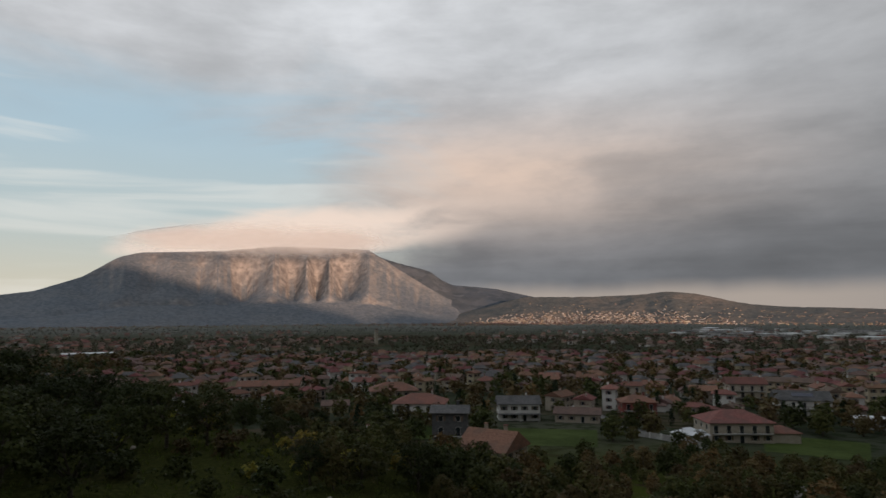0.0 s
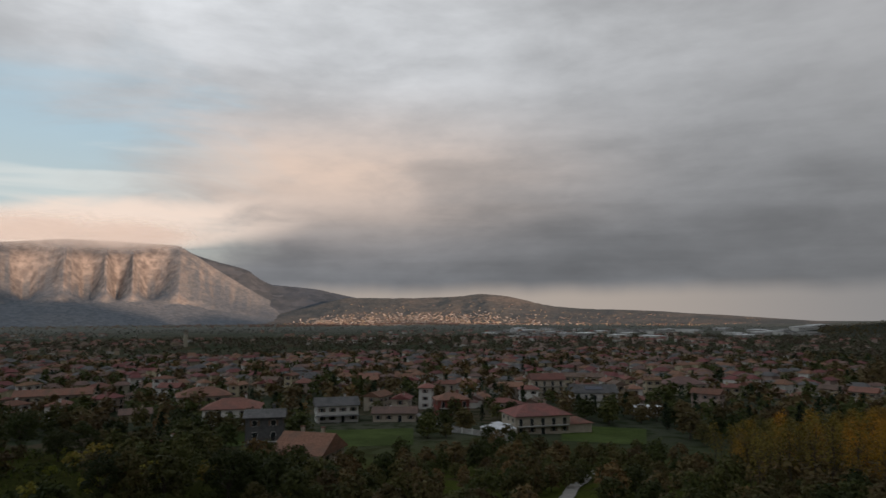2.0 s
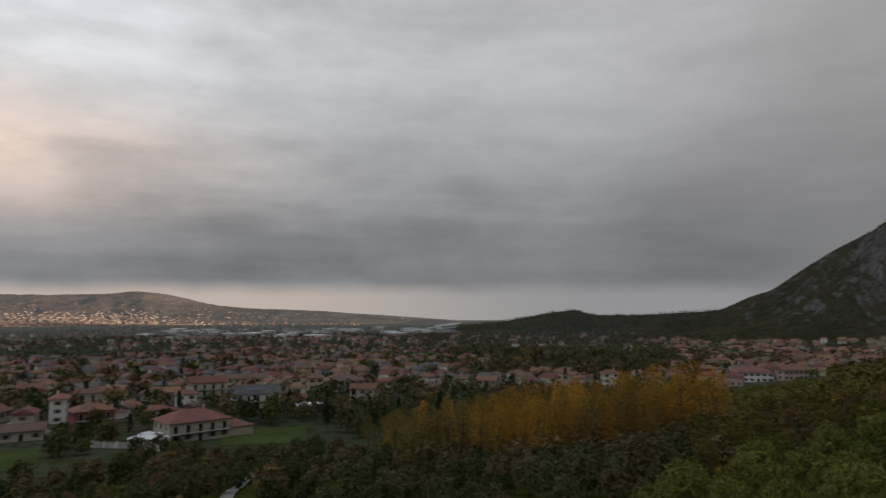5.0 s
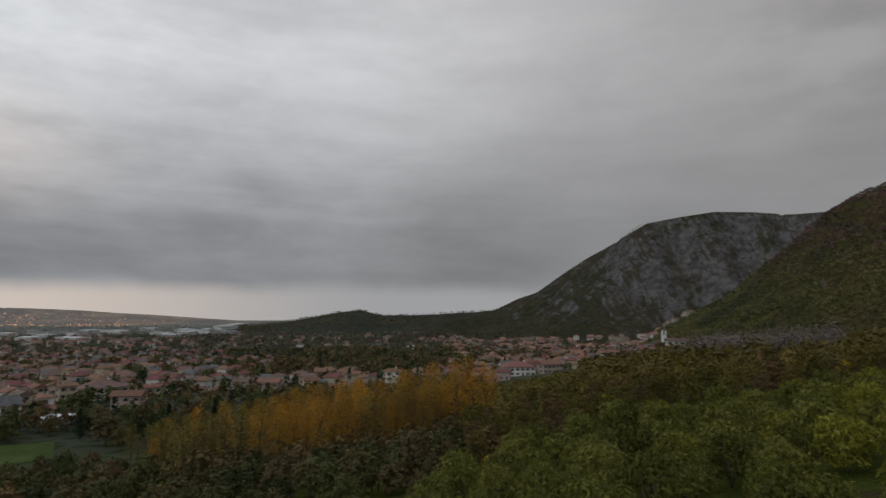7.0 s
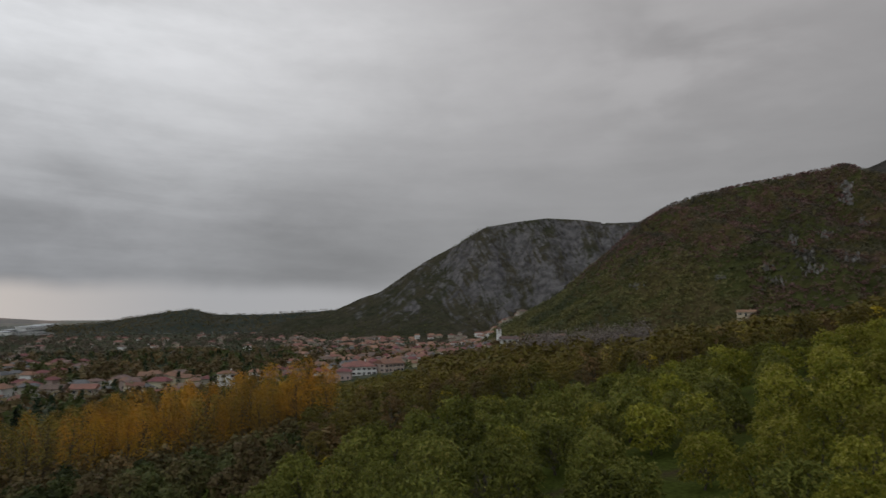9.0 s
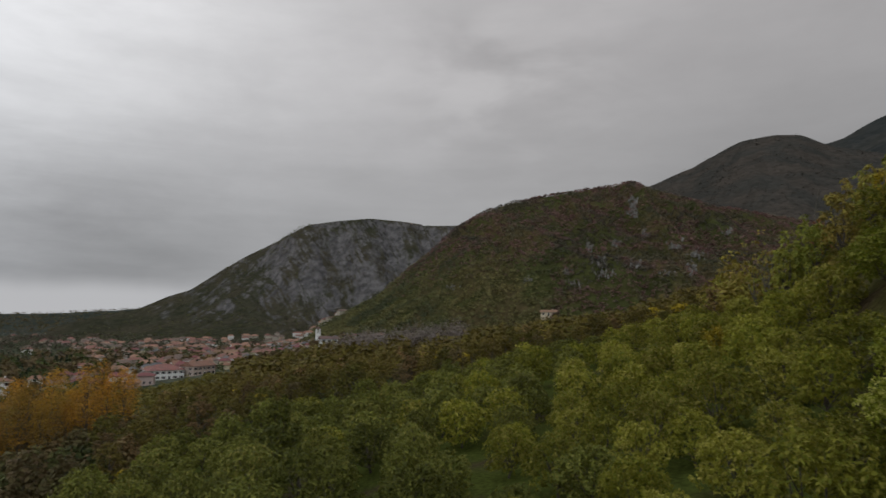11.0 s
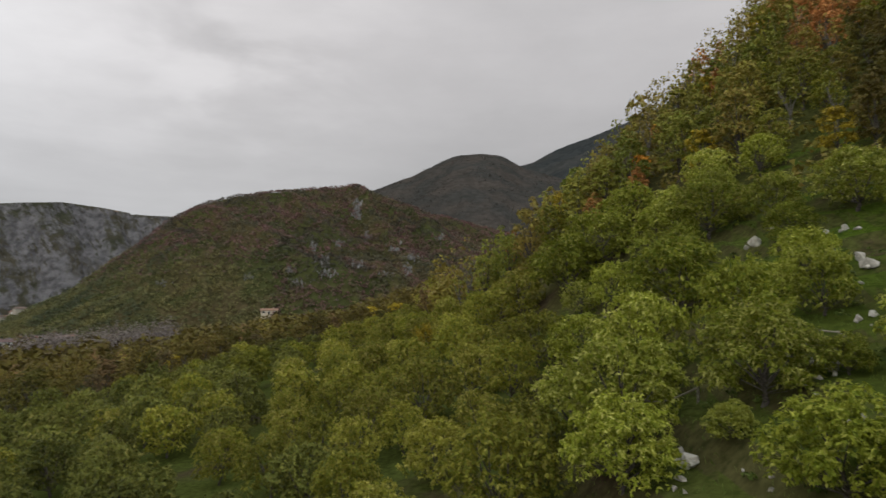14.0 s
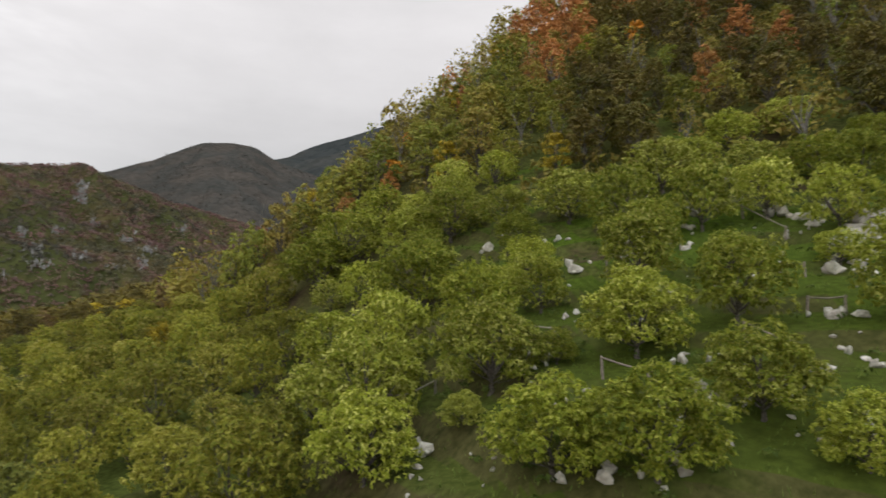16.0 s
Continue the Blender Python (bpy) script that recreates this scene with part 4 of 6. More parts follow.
def slab_roof(bm, w, d, z, rise, over, thick, hip):
    """A tiled roof with eaves: gable along x, or hipped; closed underneath."""
    X, Y = w / 2 + over, d / 2 + over
    drop = rise * over / (d / 2)
    z0 = z - drop
    rx = X if not hip else max(0.3, X - Y * 0.95)
    low = [bm.verts.new(p) for p in ((-X, -Y, z0), (X, -Y, z0), (X, Y, z0), (-X, Y, z0))]
    up = [bm.verts.new((p.co.x, p.co.y, z0 + thick)) for p in low]
    a, b = bm.verts.new((-rx, 0, z + rise + thick)), bm.verts.new((rx, 0, z + rise + thick))
    bm.faces.new(low[::-1])
    for i in range(4):
        bm.faces.new((low[i], low[(i + 1) % 4], up[(i + 1) % 4], up[i]))
    bm.faces.new((up[0], up[1], b, a)), bm.faces.new((up[2], up[3], a, b))
    bm.faces.new((up[1], up[2], b)), bm.faces.new((up[3], up[0], a))


def window(house, x, y, z, w, h, face, shutters=True, plain=False):
    """A window on the front (-y), back (+y) or an end (x) wall: frame, pane and two shutters; far off all in one piece."""
    turn = {"front": 0, "back": 180, "right": 90, "left": -90}[face]
    bm = bmesh.new()
    box(bm, -w / 2 - .06, w / 2 + .06, -.05, .06, -.06, h + .06)
    if plain:
        box(bm, -w / 2, w / 2, -.065, -.04, 0, h)
        if shutters:
            box(bm, -w / 2 - .62, -w / 2 - .08, -.09, -.03, 0, h), box(bm, w / 2 + .08, w / 2 + .62, -.09, -.03, 0, h)
    win = part("window", bm, FRAME, house)
    win.matrix_local = pose(x, y, z, 0, 0, turn)
    if plain:
        win.data.materials.append(GLASS), win.data.materials.append(SHUTTER)
        for i, p in enumerate(win.data.polygons):
            p.material_index = (0, 1, 2, 2)[i // 6]
        return win
    boxed("pane", (-w / 2, w / 2, -.062, -.04, 0, h), GLASS, win)
    if shutters:
        for sx in (-w / 2 - .35, w / 2 + .35):
            boxed("shutter", (sx - .27, sx + .27, -.09, -.03, 0, h), SHUTTER, win)
    return win


def house(w, d, storeys, wall, roof, hip=False, rise=None, balcony=0, porch=False, chimneys=1, name="house", low_wing=False, flat=False, solar=False, windows=True, plain=False):
    """A house with walls, eaves roof, windows, balconies and chimney, its foot at the origin and its front towards -y."""
    root = new(name)
    h = storeys * 2.9 + 0.4
    rise = rise if rise is not None else min(w, d) * 0.5 * 0.42
    bm = bmesh.new()
    box(bm, -w / 2, w / 2, -d / 2, d / 2, -3.0, h)
    if not hip and not flat:
        for sx in (-w / 2, w / 2):
            s = 1 if sx > 0 else -1
            v = [bm.verts.new((sx - s * .3 * (i > 2), y, z)) for i, (y, z) in enumerate(((-d / 2, h), (d / 2, h), (0, h + rise), (-d / 2, h), (d / 2, h), (0, h + rise)))]
            bm.faces.new(v[:3] if s > 0 else v[2::-1])
    part("wall", bm, wall, root)
    bm = bmesh.new()
    if flat:
        box(bm, -w / 2 - .3, w / 2 + .3, -d / 2 - .3, d / 2 + .3, h, h + 0.35)
    else:
        slab_roof(bm, w, d, h, rise, 0.7, 0.16, hip)
    top = part("roof", bm, roof, root)
    if windows:
        n = max(2, int(w / 3.4))
        for s in range(storeys):
            z = s * 2.9 + 1.0
            for i in range(n):
                x = -w / 2 + (i + 0.5) * w / n
                door = balcony > s > 0 or (s == 0 and i == n // 2)
                for face, y in (("front", -d / 2), ("back", d / 2)):
                    window(root, x, y, z - (0.9 if door else 0), 1.2, 2.2 if door else 1.35, face, not door, plain or face == "back")
            m = max(1, int(d / 4.2))
            for i in range(m):
                y = -d / 2 + (i + 0.5) * d / m
                for face, x in (("right", w / 2), ("left", -w / 2)):
                    window(root, x, y, z, 1.1, 1.35, face, m < 3, plain)
    for s in range(1, min(balcony, storeys - 0) + 0):
        z = s * 2.9
        b = boxed("balcony", (-w * .46, w * .46, -d / 2 - 1.4, -d / 2, z - .05, z + .12), CONCRETE, root)
        bm = bmesh.new()
        for i in range(int(w * .92 / .5) + 1):
            x = -w * .46 + .04 + i * .5
            box(bm, x - .02, x + .02, -d / 2 - 1.36, -d / 2 - 1.32, z + .12, z + 1.0)
        box(bm, -w * .46, w * .46, -d / 2 - 1.37, -d / 2 - 1.31, z + 1.0, z + 1.06)
        part("railing", bm, SHUTTER, b)
    if porch:
        boxed("porch_roof", (-w / 2 - 0.2, w / 2 + .2, -d / 2 - 2.6, -d / 2, 2.55, 2.75), roof, root)
        for sx in (-w * .45, 0, w * .45):
            boxed("post", (sx - .15, sx + .15, -d / 2 - 2.4, -d / 2 - 2.1, -2.0, 2.55), wall, root)
    for i in range(chimneys):
        x = (-1) ** i * w * 0.22
        c = boxed("chimney", (x - .35, x + .35, d * .1, d * .1 + .7, h, h + rise + 1.0), wall, root)
        boxed("cap", (x - .48, x + .48, d * .1 - .13, d * .1 + .83, h + rise + 1.0, h + rise + 1.15), roof, c)
    if low_wing:
        wing = boxed("wing", (w / 2, w / 2 + w * .45, -d * .4, d * .25, -3.0, 2.9), wall, root)
        bm = bmesh.new()
        slab_roof(bm, w * .45, d * .65, 0, d * .12, 0.5, 0.14, True)
        wr = part("wing_roof", bm, roof, wing)
        wr.matrix_local = pose(w / 2 + w * .225, -d * .075, 2.9)
    if solar:
        bm = bmesh.new()
        sl = math.atan2(rise, d / 2)
        box(bm, -w * .2, w * .2, -1.4, 1.4, 0, 0.06)
        sp = part("solar_panel", bm, SOLAR, root, "dark blue solar panels")
        sp.matrix_local = pose(0, -d / 4, h + rise / 2 + .24, math.degrees(sl))
    return root


def stand(root, x, y, turn, label, group="houses of the town", category="house", lift=0.0):
    root.matrix_world = pose(x, y, float(land(x, y)) + lift, 0, 0, turn)
    tagged(root, label, category, group)
    return root

# ---- distant houses ----
DEPS = bpy.context.evaluated_depsgraph_get()


def far_houses(name, places, sizes, label, seed, roof_mats, wall_mats, height_at=None, pitch=0.27, floors=(2.8, 3.4, 5.6, 5.8)):
    """Many small distant houses with eaves roofs, joined by colour."""
    rng = np.random.default_rng(seed)
    box_f = np.array([(0, 2, 3, 1), (4, 5, 7, 6), (0, 1, 5, 4), (1, 3, 7, 5), (3, 2, 6, 7), (2, 0, 4, 6)])
    roof_f = np.array([(0, 1, 5, 4), (2, 3, 4, 5), (1, 2, 5, 5), (3, 0, 4, 4), (3, 2, 1, 0)])
    buckets = {}
    for x, y in places:
        w, d, h = rng.uniform(*sizes), rng.uniform(*sizes) * .75, rng.choice(floors)
        a = rng.choice((0.3, 1.87)) + rng.normal(0, .15)
        c, s = math.cos(a), math.sin(a)
        z = float((height_at or ground_top)(x, y))
        p = np.array([(sx * w / 2, sy * d / 2, zz) for zz in (-4, h) for sy in (-1, 1) for sx in (-1, 1)])
        o = 0.9
        q = np.array([(-w / 2 - o, -d / 2 - o, h - .2), (w / 2 + o, -d / 2 - o, h - .2), (w / 2 + o, d / 2 + o, h - .2), (-w / 2 - o, d / 2 + o, h - .2),
                      (-w * .32, 0, h + d * pitch), (w * .32, 0, h + d * pitch)])
        rot = lambda v: np.stack([x + v[:, 0] * c - v[:, 1] * s, y + v[:, 0] * s + v[:, 1] * c, z + v[:, 2]], 1)
        for key, v, f in ((("w", rng.integers(len(wall_mats))), p, box_f), (("r", rng.integers(len(roof_mats))), q, roof_f)):
            b = buckets.setdefault(key, [[], [], 0])
            b[0].append(rot(v)), b[1].append(f + b[2])
            b[2] += len(v)
        for i in range(int(w / 3.2)):
            for k in range(int(h / 3)):
                xx = -w / 2 + (i + .5) * 3.2
                for sy in (-1, 1):
                    v = np.array([(xx - .5, sy * (d / 2 + .05), 1 + 3 * k), (xx + .5, sy * (d / 2 + .05), 1 + 3 * k), (xx + .5, sy * (d / 2 + .05), 2.4 + 3 * k), (xx - .5, sy * (d / 2 + .05), 2.4 + 3 * k)])
                    b = buckets.setdefault(("g", 0), [[], [], 0])
                    b[0].append(rot(v)), b[1].append(np.array([(0, 1, 2, 3)]) + b[2])
                    b[2] += 4
    root = new(name)
    for (kind, i), (v, f, _n) in buckets.items():
        mat = wall_mats[i] if kind == "w" else roof_mats[i] if kind == "r" else GLASS
        me = bpy.data.meshes.new(name)
        allf = [tuple(dict.fromkeys(t)) for t in np.concatenate(f).tolist()]
        me.from_pydata(np.concatenate(v).tolist(), [], allf)
        me.materials.append(mat)
        new({"w": "walls", "r": "roofs", "g": "windows"}[kind], me).parent = root
    tagged(root, label, "houses", kind="stuff")


def ground_top(x, y):
    """The height of whatever land lies here, hills too."""
    hit, p, *_rest = scene.ray_cast(DEPS, Vector((x, y, 3000)), Vector((0, 0, -1)))
    return p.z if hit else 0.0


def sprinkle(n, a0, a1, r0, r1, seed, keep=None):
    rng = random.Random(seed)
    got = []
    while len(got) < n:
        az, r = rng.uniform(a0, a1), math.sqrt(rng.uniform(r0 * r0, r1 * r1))
        x, y = polar(az, r)
        if keep is None or rng.random() < keep(x, y, az, r):
            got.append((x, y))
    return got


def outskirts(x, y, az, r):
    t = float(fbm(np.array(x / 240.0), np.array(y / 240.0), 3, 31))
    return max(0.0, min(1.0, (t - 0.38) * 5)) * (1.0 if az < 38 else 0.4) * (1.0 if r < 1300 else 0.35) * (r < 1560 or az < 42)


far_houses("town_beyond", sprinkle(760, -38, 66, 790, 1900, 3, outskirts), (7, 12), "outer town of pale houses with red roofs", 5, ROOFS[:3], WALLS[:4])
far_houses("old_town", [p for p in sprinkle(400, 64, 87, 520, 1120, 4) if math.degrees(math.atan2(ground_top(*p) - HC, math.hypot(*p))) < np.interp(math.degrees(math.atan2(*p)), [78, 82], [-1.2, -.1]) and (math.degrees(math.atan2(*p)) < 79 or math.hypot(*p) > 820)], (8, 13), "old town of pale houses under the crag", 6, ROOFS[:3], [WALLS[0], WALLS[1], WALLS[1]])
far_houses("hill_town", sprinkle(2000, 2, 28, 3060, 3760, 8, lambda x, y, az, r: math.exp(-((az - 13) / 8) ** 2 - ((r - 3370) / 210) ** 2)), (5, 10), "far sunlit town on the low hills", 7, ROOFS[:3], [WALLS[0], WALLS[1]], None, .2, (2.4, 3.0, 4.0))
far_houses("foot_town", sprinkle(900, -36, 40, 2700, 3500, 9, lambda x, y, az, r: .25 + .75 * math.exp(-((az - 2) / 6) ** 2)), (5, 9), "far pale houses along the mountain's foot", 8, ROOFS[:3], WALLS[1:4], None, .2, (2.4, 3.0, 4.0))
far_houses("hill_farms", sprinkle(200, 6, 42, 3450, 4000, 10), (5, 8), "scattered pale farmhouses on the far hills", 9, ROOFS[:3], WALLS[1:4], None, .2, (2.4, 3.0))
far_houses("works", sprinkle(60, 20, 46, 1250, 2100, 11), (26, 60), "pale industrial halls on the plain", 10, [WHITE_METAL, ROOFS[3]], [WALLS[0], CONCRETE], None, .03, (6.0, 7.5))

# ---- the houses that stand out ----
WHITE, BEIGE, YELLOW, PINK, RED, GREY = WALLS
R_RED, R_BROWN, R_ORANGE, R_GREY = ROOFS


def settle(az, el, width_deg, **kw):
    """Builds a house whose foot is seen at this heading and elevation and whose front is so many degrees wide."""
    x, y, r = meets(az, el, 1600)
    turn = kw.pop("turn", 0.0)
    label, category = kw.pop("label"), kw.pop("category", "house")
    deep, wide = kw.pop("deep", 0.7), 2 * r * math.tan(radians(width_deg) / 2)
    ob = house(wide, wide * deep, kw.pop("storeys"), kw.pop("wall"), kw.pop("roof"), **kw)
    stand(ob, x, y, turn - az, label, category=category)
    TAKEN.append((x, y, wide * 0.75))
    return ob


KEY_HOUSES = [
    dict(az=4.3, el=-12.3, width_deg=4.4, storeys=1, wall=BEIGE, roof=R_RED, turn=-28, deep=1.0, rise=3.4, chimneys=2, label="house with a broad brown tiled gable roof and chimneys"),
    dict(az=0.6, el=-11.2, width_deg=3.0, storeys=3, wall=GREY, roof=R_GREY, turn=-5, balcony=2, label="unfinished dark grey house with a dark roof"),
    dict(az=6.5, el=-9.0, width_deg=3.5, storeys=2, wall=WHITE, roof=R_GREY, turn=6, porch=True, label="white house with a grey-brown roof and a front porch"),
    dict(az=11.6, el=-9.1, width_deg=3.7, storeys=1, wall=BEIGE, roof=R_BROWN, turn=-4, deep=.5, label="long low house with a brown tiled roof"),
    dict(az=10.1, el=-8.2, width_deg=2.2, storeys=2, wall=BEIGE, roof=R_RED, turn=60, label="house with a beige gable front and red tiles"),
    dict(az=16.5, el=-8.6, width_deg=2.8, storeys=2, wall=RED, roof=R_RED, hip=True, balcony=2, turn=14, label="brick-red house with a hipped red roof"),
    dict(az=23.8, el=-10.0, width_deg=4.9, storeys=2, wall=BEIGE, roof=R_RED, turn=22, hip=True, balcony=2, low_wing=True, label="beige house with a red hipped roof and long balconies"),
    dict(az=28.7, el=-7.7, width_deg=3.7, storeys=2, wall=WHITE, roof=R_GREY, turn=10, solar=True, balcony=2, label="white house with a grey roof and solar panels"),
    dict(az=-2.0, el=-8.9, width_deg=4.4, storeys=2, wall=WHITE, roof=R_ORANGE, hip=True, balcony=2, low_wing=True, turn=-8, label="white house with orange-brown hipped roofs and a low wing"),
    dict(az=-4.4, el=-7.6, width_deg=4.0, storeys=2, wall=BEIGE, roof=R_RED, hip=True, turn=5, label="beige house with a wide red hipped roof"),
    dict(az=-9.4, el=-8.3, width_deg=2.2, storeys=1, wall=YELLOW, roof=R_BROWN, turn=0, label="small yellow house with a brown roof"),
    dict(az=-15.0, el=-6.9, width_deg=5.0, storeys=2, wall=BEIGE, roof=R_RED, turn=-6, deep=.35, label="long beige house with a red tiled roof"),
    dict(az=-6.8, el=-11.0, width_deg=1.7, storeys=1, wall=WHITE, roof=R_RED, turn=30, label="small white cottage with a red roof among trees"),
    dict(az=24.8, el=-7.1, width_deg=2.8, storeys=3, wall=BEIGE, roof=R_RED, turn=12, balcony=3, label="three-storey beige block of flats with balconies"),
    dict(az=28.0, el=-6.2, width_deg=3.2, storeys=2, wall=YELLOW, roof=R_BROWN, turn=0, deep=.4, label="long yellow-beige house with a brown roof"),
    dict(az=33.2, el=-8.4, width_deg=2.2, storeys=1, wall=CONCRETE, roof=WHITE_METAL, flat=True, windows=False, chimneys=0, deep=.8, turn=10, label="low concrete shed with a pale flat roof", category="shed"),
    dict(az=37.9, el=-7.5, width_deg=2.2, storeys=2, wall=PINK, roof=R_RED, turn=-16, label="pink house with a red roof"),
    dict(az=36.0, el=-6.6, width_deg=3.2, storeys=2, wall=BEIGE, roof=R_BROWN, turn=20, hip=True, label="beige house with a brown hipped roof"),
    dict(az=70.2, el=-5.35, width_deg=2.7, storeys=2, wall=WHITE, roof=R_RED, hip=True, turn=12, label="white house with a red hipped roof beside the wood"),
    dict(az=72.8, el=-5.1, width_deg=2.2, storeys=2, wall=PINK, roof=R_RED, turn=40, label="pink house with a red roof beside the wood"),
    dict(az=75.0, el=-3.9, width_deg=1.9, storeys=2, wall=YELLOW, roof=R_ORANGE, turn=-20, label="ochre house with an orange roof"),
    dict(az=85.4, el=-2.3, width_deg=2.0, storeys=2, wall=BEIGE, roof=R_RED, turn=0, deep=.5, label="long house with a bright red roof beside the church"),
    dict(az=83.4, el=-3.4, width_deg=1.5, storeys=3, wall=WHITE, roof=R_BROWN, turn=10, deep=.6, chimneys=0, label="white church nave beside the bell tower", category="church"),
    dict(az=-28.7, el=-3.3, width_deg=3.6, storeys=2, wall=CONCRETE, roof=WHITE_METAL, flat=True, windows=False, chimneys=0, deep=.5, turn=4, label="long warehouse with a pale sheet roof", category="warehouse"),
]


def bell_tower(az, r, height, wall):
    x, y = polar(az, r)
    root = new("bell_tower")
    w = height * 0.19
    boxed("shaft", (-w / 2, w / 2, -w / 2, w / 2, -3, height * .72), wall, root)
    for sx in (-1, 1):
        for sy in (-1, 1):
            boxed("pier", (sx * w * .36 - w * .12, sx * w * .36 + w * .12, sy * w * .36 - w * .12, sy * w * .36 + w * .12, height * .72, height * .9), wall, root)
    boxed("cornice", (-w * .56, w * .56, -w * .56, w * .56, height * .7, height * .73), CONCRETE, root)
    bm = bmesh.new()
    slab_roof(bm, w, w, 0, height * .10, 0.2, 0.15, True)
    part("roof", bm, R_BROWN, root).matrix_local = pose(0, 0, height * .9)
    stand(root, x, y, 20, "pale church bell tower with an open belfry", category="tower")
    TAKEN.append((x, y, 9))


for kw in KEY_HOUSES:
    settle(**kw)
bell_tower(-5.9, 1050, 26, BEIGE)
bell_tower(82.5, 560, 19, WHITE)

# ---- the rest of the town ----
PATTERNS = []
for i in range(16):
    rng = random.Random(100 + i)
    w = rng.uniform(7.0, 10.8)
    pick = rng.random()
    PATTERNS.append((house(w, w * rng.uniform(.55, .85), rng.choice((1, 2, 2, 2, 3)), (WHITE, BEIGE, YELLOW, PINK, BEIGE, WHITE)[i % 6], (R_RED, R_BROWN, R_ORANGE, R_RED)[i % 4],
                           hip=i % 3 == 0, balcony=2 if i % 2 else 0, chimneys=1, low_wing=i % 5 == 0, plain=True),
                     ("white", "beige", "yellow", "pink", "beige", "white")[i % 6], ("red", "brown", "orange", "red")[i % 4], w))


def town_edge(az):
    return float(np.interp(az, [-40, -30, -16, -8, 2, 14, 30, 38, 44, 56, 68, 76, 84, 90], [330, 300, 290, 300, 240, 250, 300, 290, 330, 330, 380, 470, 520, 560]))


def thick(x, y, az, r):
    """How built-up the town is here."""
    t = float(fbm(np.array(x / 150.0), np.array(y / 150.0), 3, 12))
    belt = np.interp(az, [-40, -30, -20, 26, 38, 60, 70, 88, 92], [.35, .6, 1, .9, .36, .30, .55, .62, 0])
    return t * 0.75 + 0.48 * belt + (0.08 if 350 < r < 900 else -.10)


used = set()
count, beyond = 0, []
for x, y, r, az in scatter(-37, 90, town_edge, 800, 13.0, 7):
    rng = random.Random(int(x * 13 + y * 7))
    if thick(x, y, az, r) < 0.70 or not is_free(x, y, 5.4):
        continue
    if count >= 76:
        beyond.append((x, y))
        TAKEN.append((x, y, 4.9))
        continue
    i = rng.randrange(16)
    src, wall_c, roof_c, w = PATTERNS[i]
    m = pose(x, y, float(land(x, y)) - .1, 0, 0, (-20 if az < 40 else 30) + rng.choice((0, 90, 180, 270)) + rng.gauss(0, 8))
    label = "%s plastered house with a %s tiled roof" % (wall_c, roof_c)
    if i in used:
        ob = copy_thing(src, m)
    else:
        ob = src
        ob.matrix_world = m
        used.add(i)
    tagged(ob, label, "house", "houses of the town")
    TAKEN.append((x, y, 6.6))
    count += 1
for i, (src, *_rest) in enumerate(PATTERNS):
    if i not in used:
        for o in (*src.children_recursive, src):
            bpy.data.objects.remove(o)
far_houses("town_houses", beyond, (6.0, 10), "crowded town of pale houses with red-brown tiled roofs", 15, ROOFS, WALLS[:4], land)

# ---- planting ----
GROVE = [broad_tree(i, 3.9, 5.0, 0.6, 50, 34, 0.20, 0.95, 0.21, BARK, CHESTNUT_FRESH, name="chestnut", tuft=6, fill=0.25) for i in range(5)]
GROVE_MID = [broad_tree(10 + i, 3.9, 5.2, 0.5, 46, 22, 0.21, 0.8, 0.24, BARK, CHESTNUT, name="chestnut_mid", tuft=6, fill=0.27) for i in range(5)]
FRESH_MID = [broad_tree(15 + i, 3.9, 5.2, 0.5, 46, 22, 0.21, 0.8, 0.24, BARK, CHESTNUT_FRESH, name="fresh_chestnut", tuft=6, fill=0.27) for i in range(3)]
GROVE_GOLD = [broad_tree(20, 4.0, 3.4, 1.0, 24, 10, 0.33, 0.5, 0.25, BARK, GOLD, name="golden_chestnut", tuft=5)]
WOOD_KINDS = {
    "autumn_green": [broad_tree(30 + i, 8.5, 5.2, 1.6, 38, 84, 0.25, 0.2, 0.40, BARK, MIXED, name="wood_tree", fill=0.27) for i in range(4)],
    "rust": [broad_tree(40 + i, 8.0, 4.6, 1.5, 34, 72, 0.25, 0.2, 0.40, BARK, RUST, name="rust_tree", fill=0.27) for i in range(3)],
    "golden": [broad_tree(45 + i, 7.0, 4.2, 1.4, 26, 70, 0.27, 0.2, 0.42, BARK, GOLD, name="golden_tree", fill=0.27) for i in range(2)],
    "orange": [broad_tree(48, 6.0, 3.6, 1.4, 22, 45, 0.36, 0.2, 0.42, BARK, ORANGE, name="orange_tree", fill=0.27)],
    "green": [broad_tree(50 + i, 7.0, 5.0, 1.2, 36, 80, 0.26, 0.35, 0.34, BARK, CHESTNUT, name="green_tree", fill=0.27) for i in range(2)],
    "sparse": [broad_tree(53 + i, 9.0, 4.6, 2.0, 30, 16, 0.30, 0.1, 0.40, PALE_BARK, MIXED, name="sparse_tree", fill=0.24) for i in range(2)],
}
SCRUB_KINDS = [broad_tree(60 + i, 4.6, 4.4, 0.7, 26, 62, 0.30, 0.15, 0.42, BARK, m, name="scrub_tree") for i, m in enumerate((SCRUB, SCRUB, DARK_RUST, SCRUB, OAK))]
OAKS = [broad_tree(70 + i, 7.0, 6.6, 1.9, 42, 90, 0.25, 0.1, 0.45, BARK, OAK, name="oak", fill=0.25) for i in range(3)]
BUSHES = [broad_tree(75 + i, 1.9, 2.6, 0.2, 12, 30, 0.28, 0.0, 0.45, BARK, m, name="bush") for i, m in enumerate((SCRUB, OAK, MIXED))]
POPLARS = [column_tree(80 + i, 15.5, 6.2, 66, 0.27, BARK, POPLAR, "poplar", 0.30, 24, 0.5, 26) for i in range(5)]
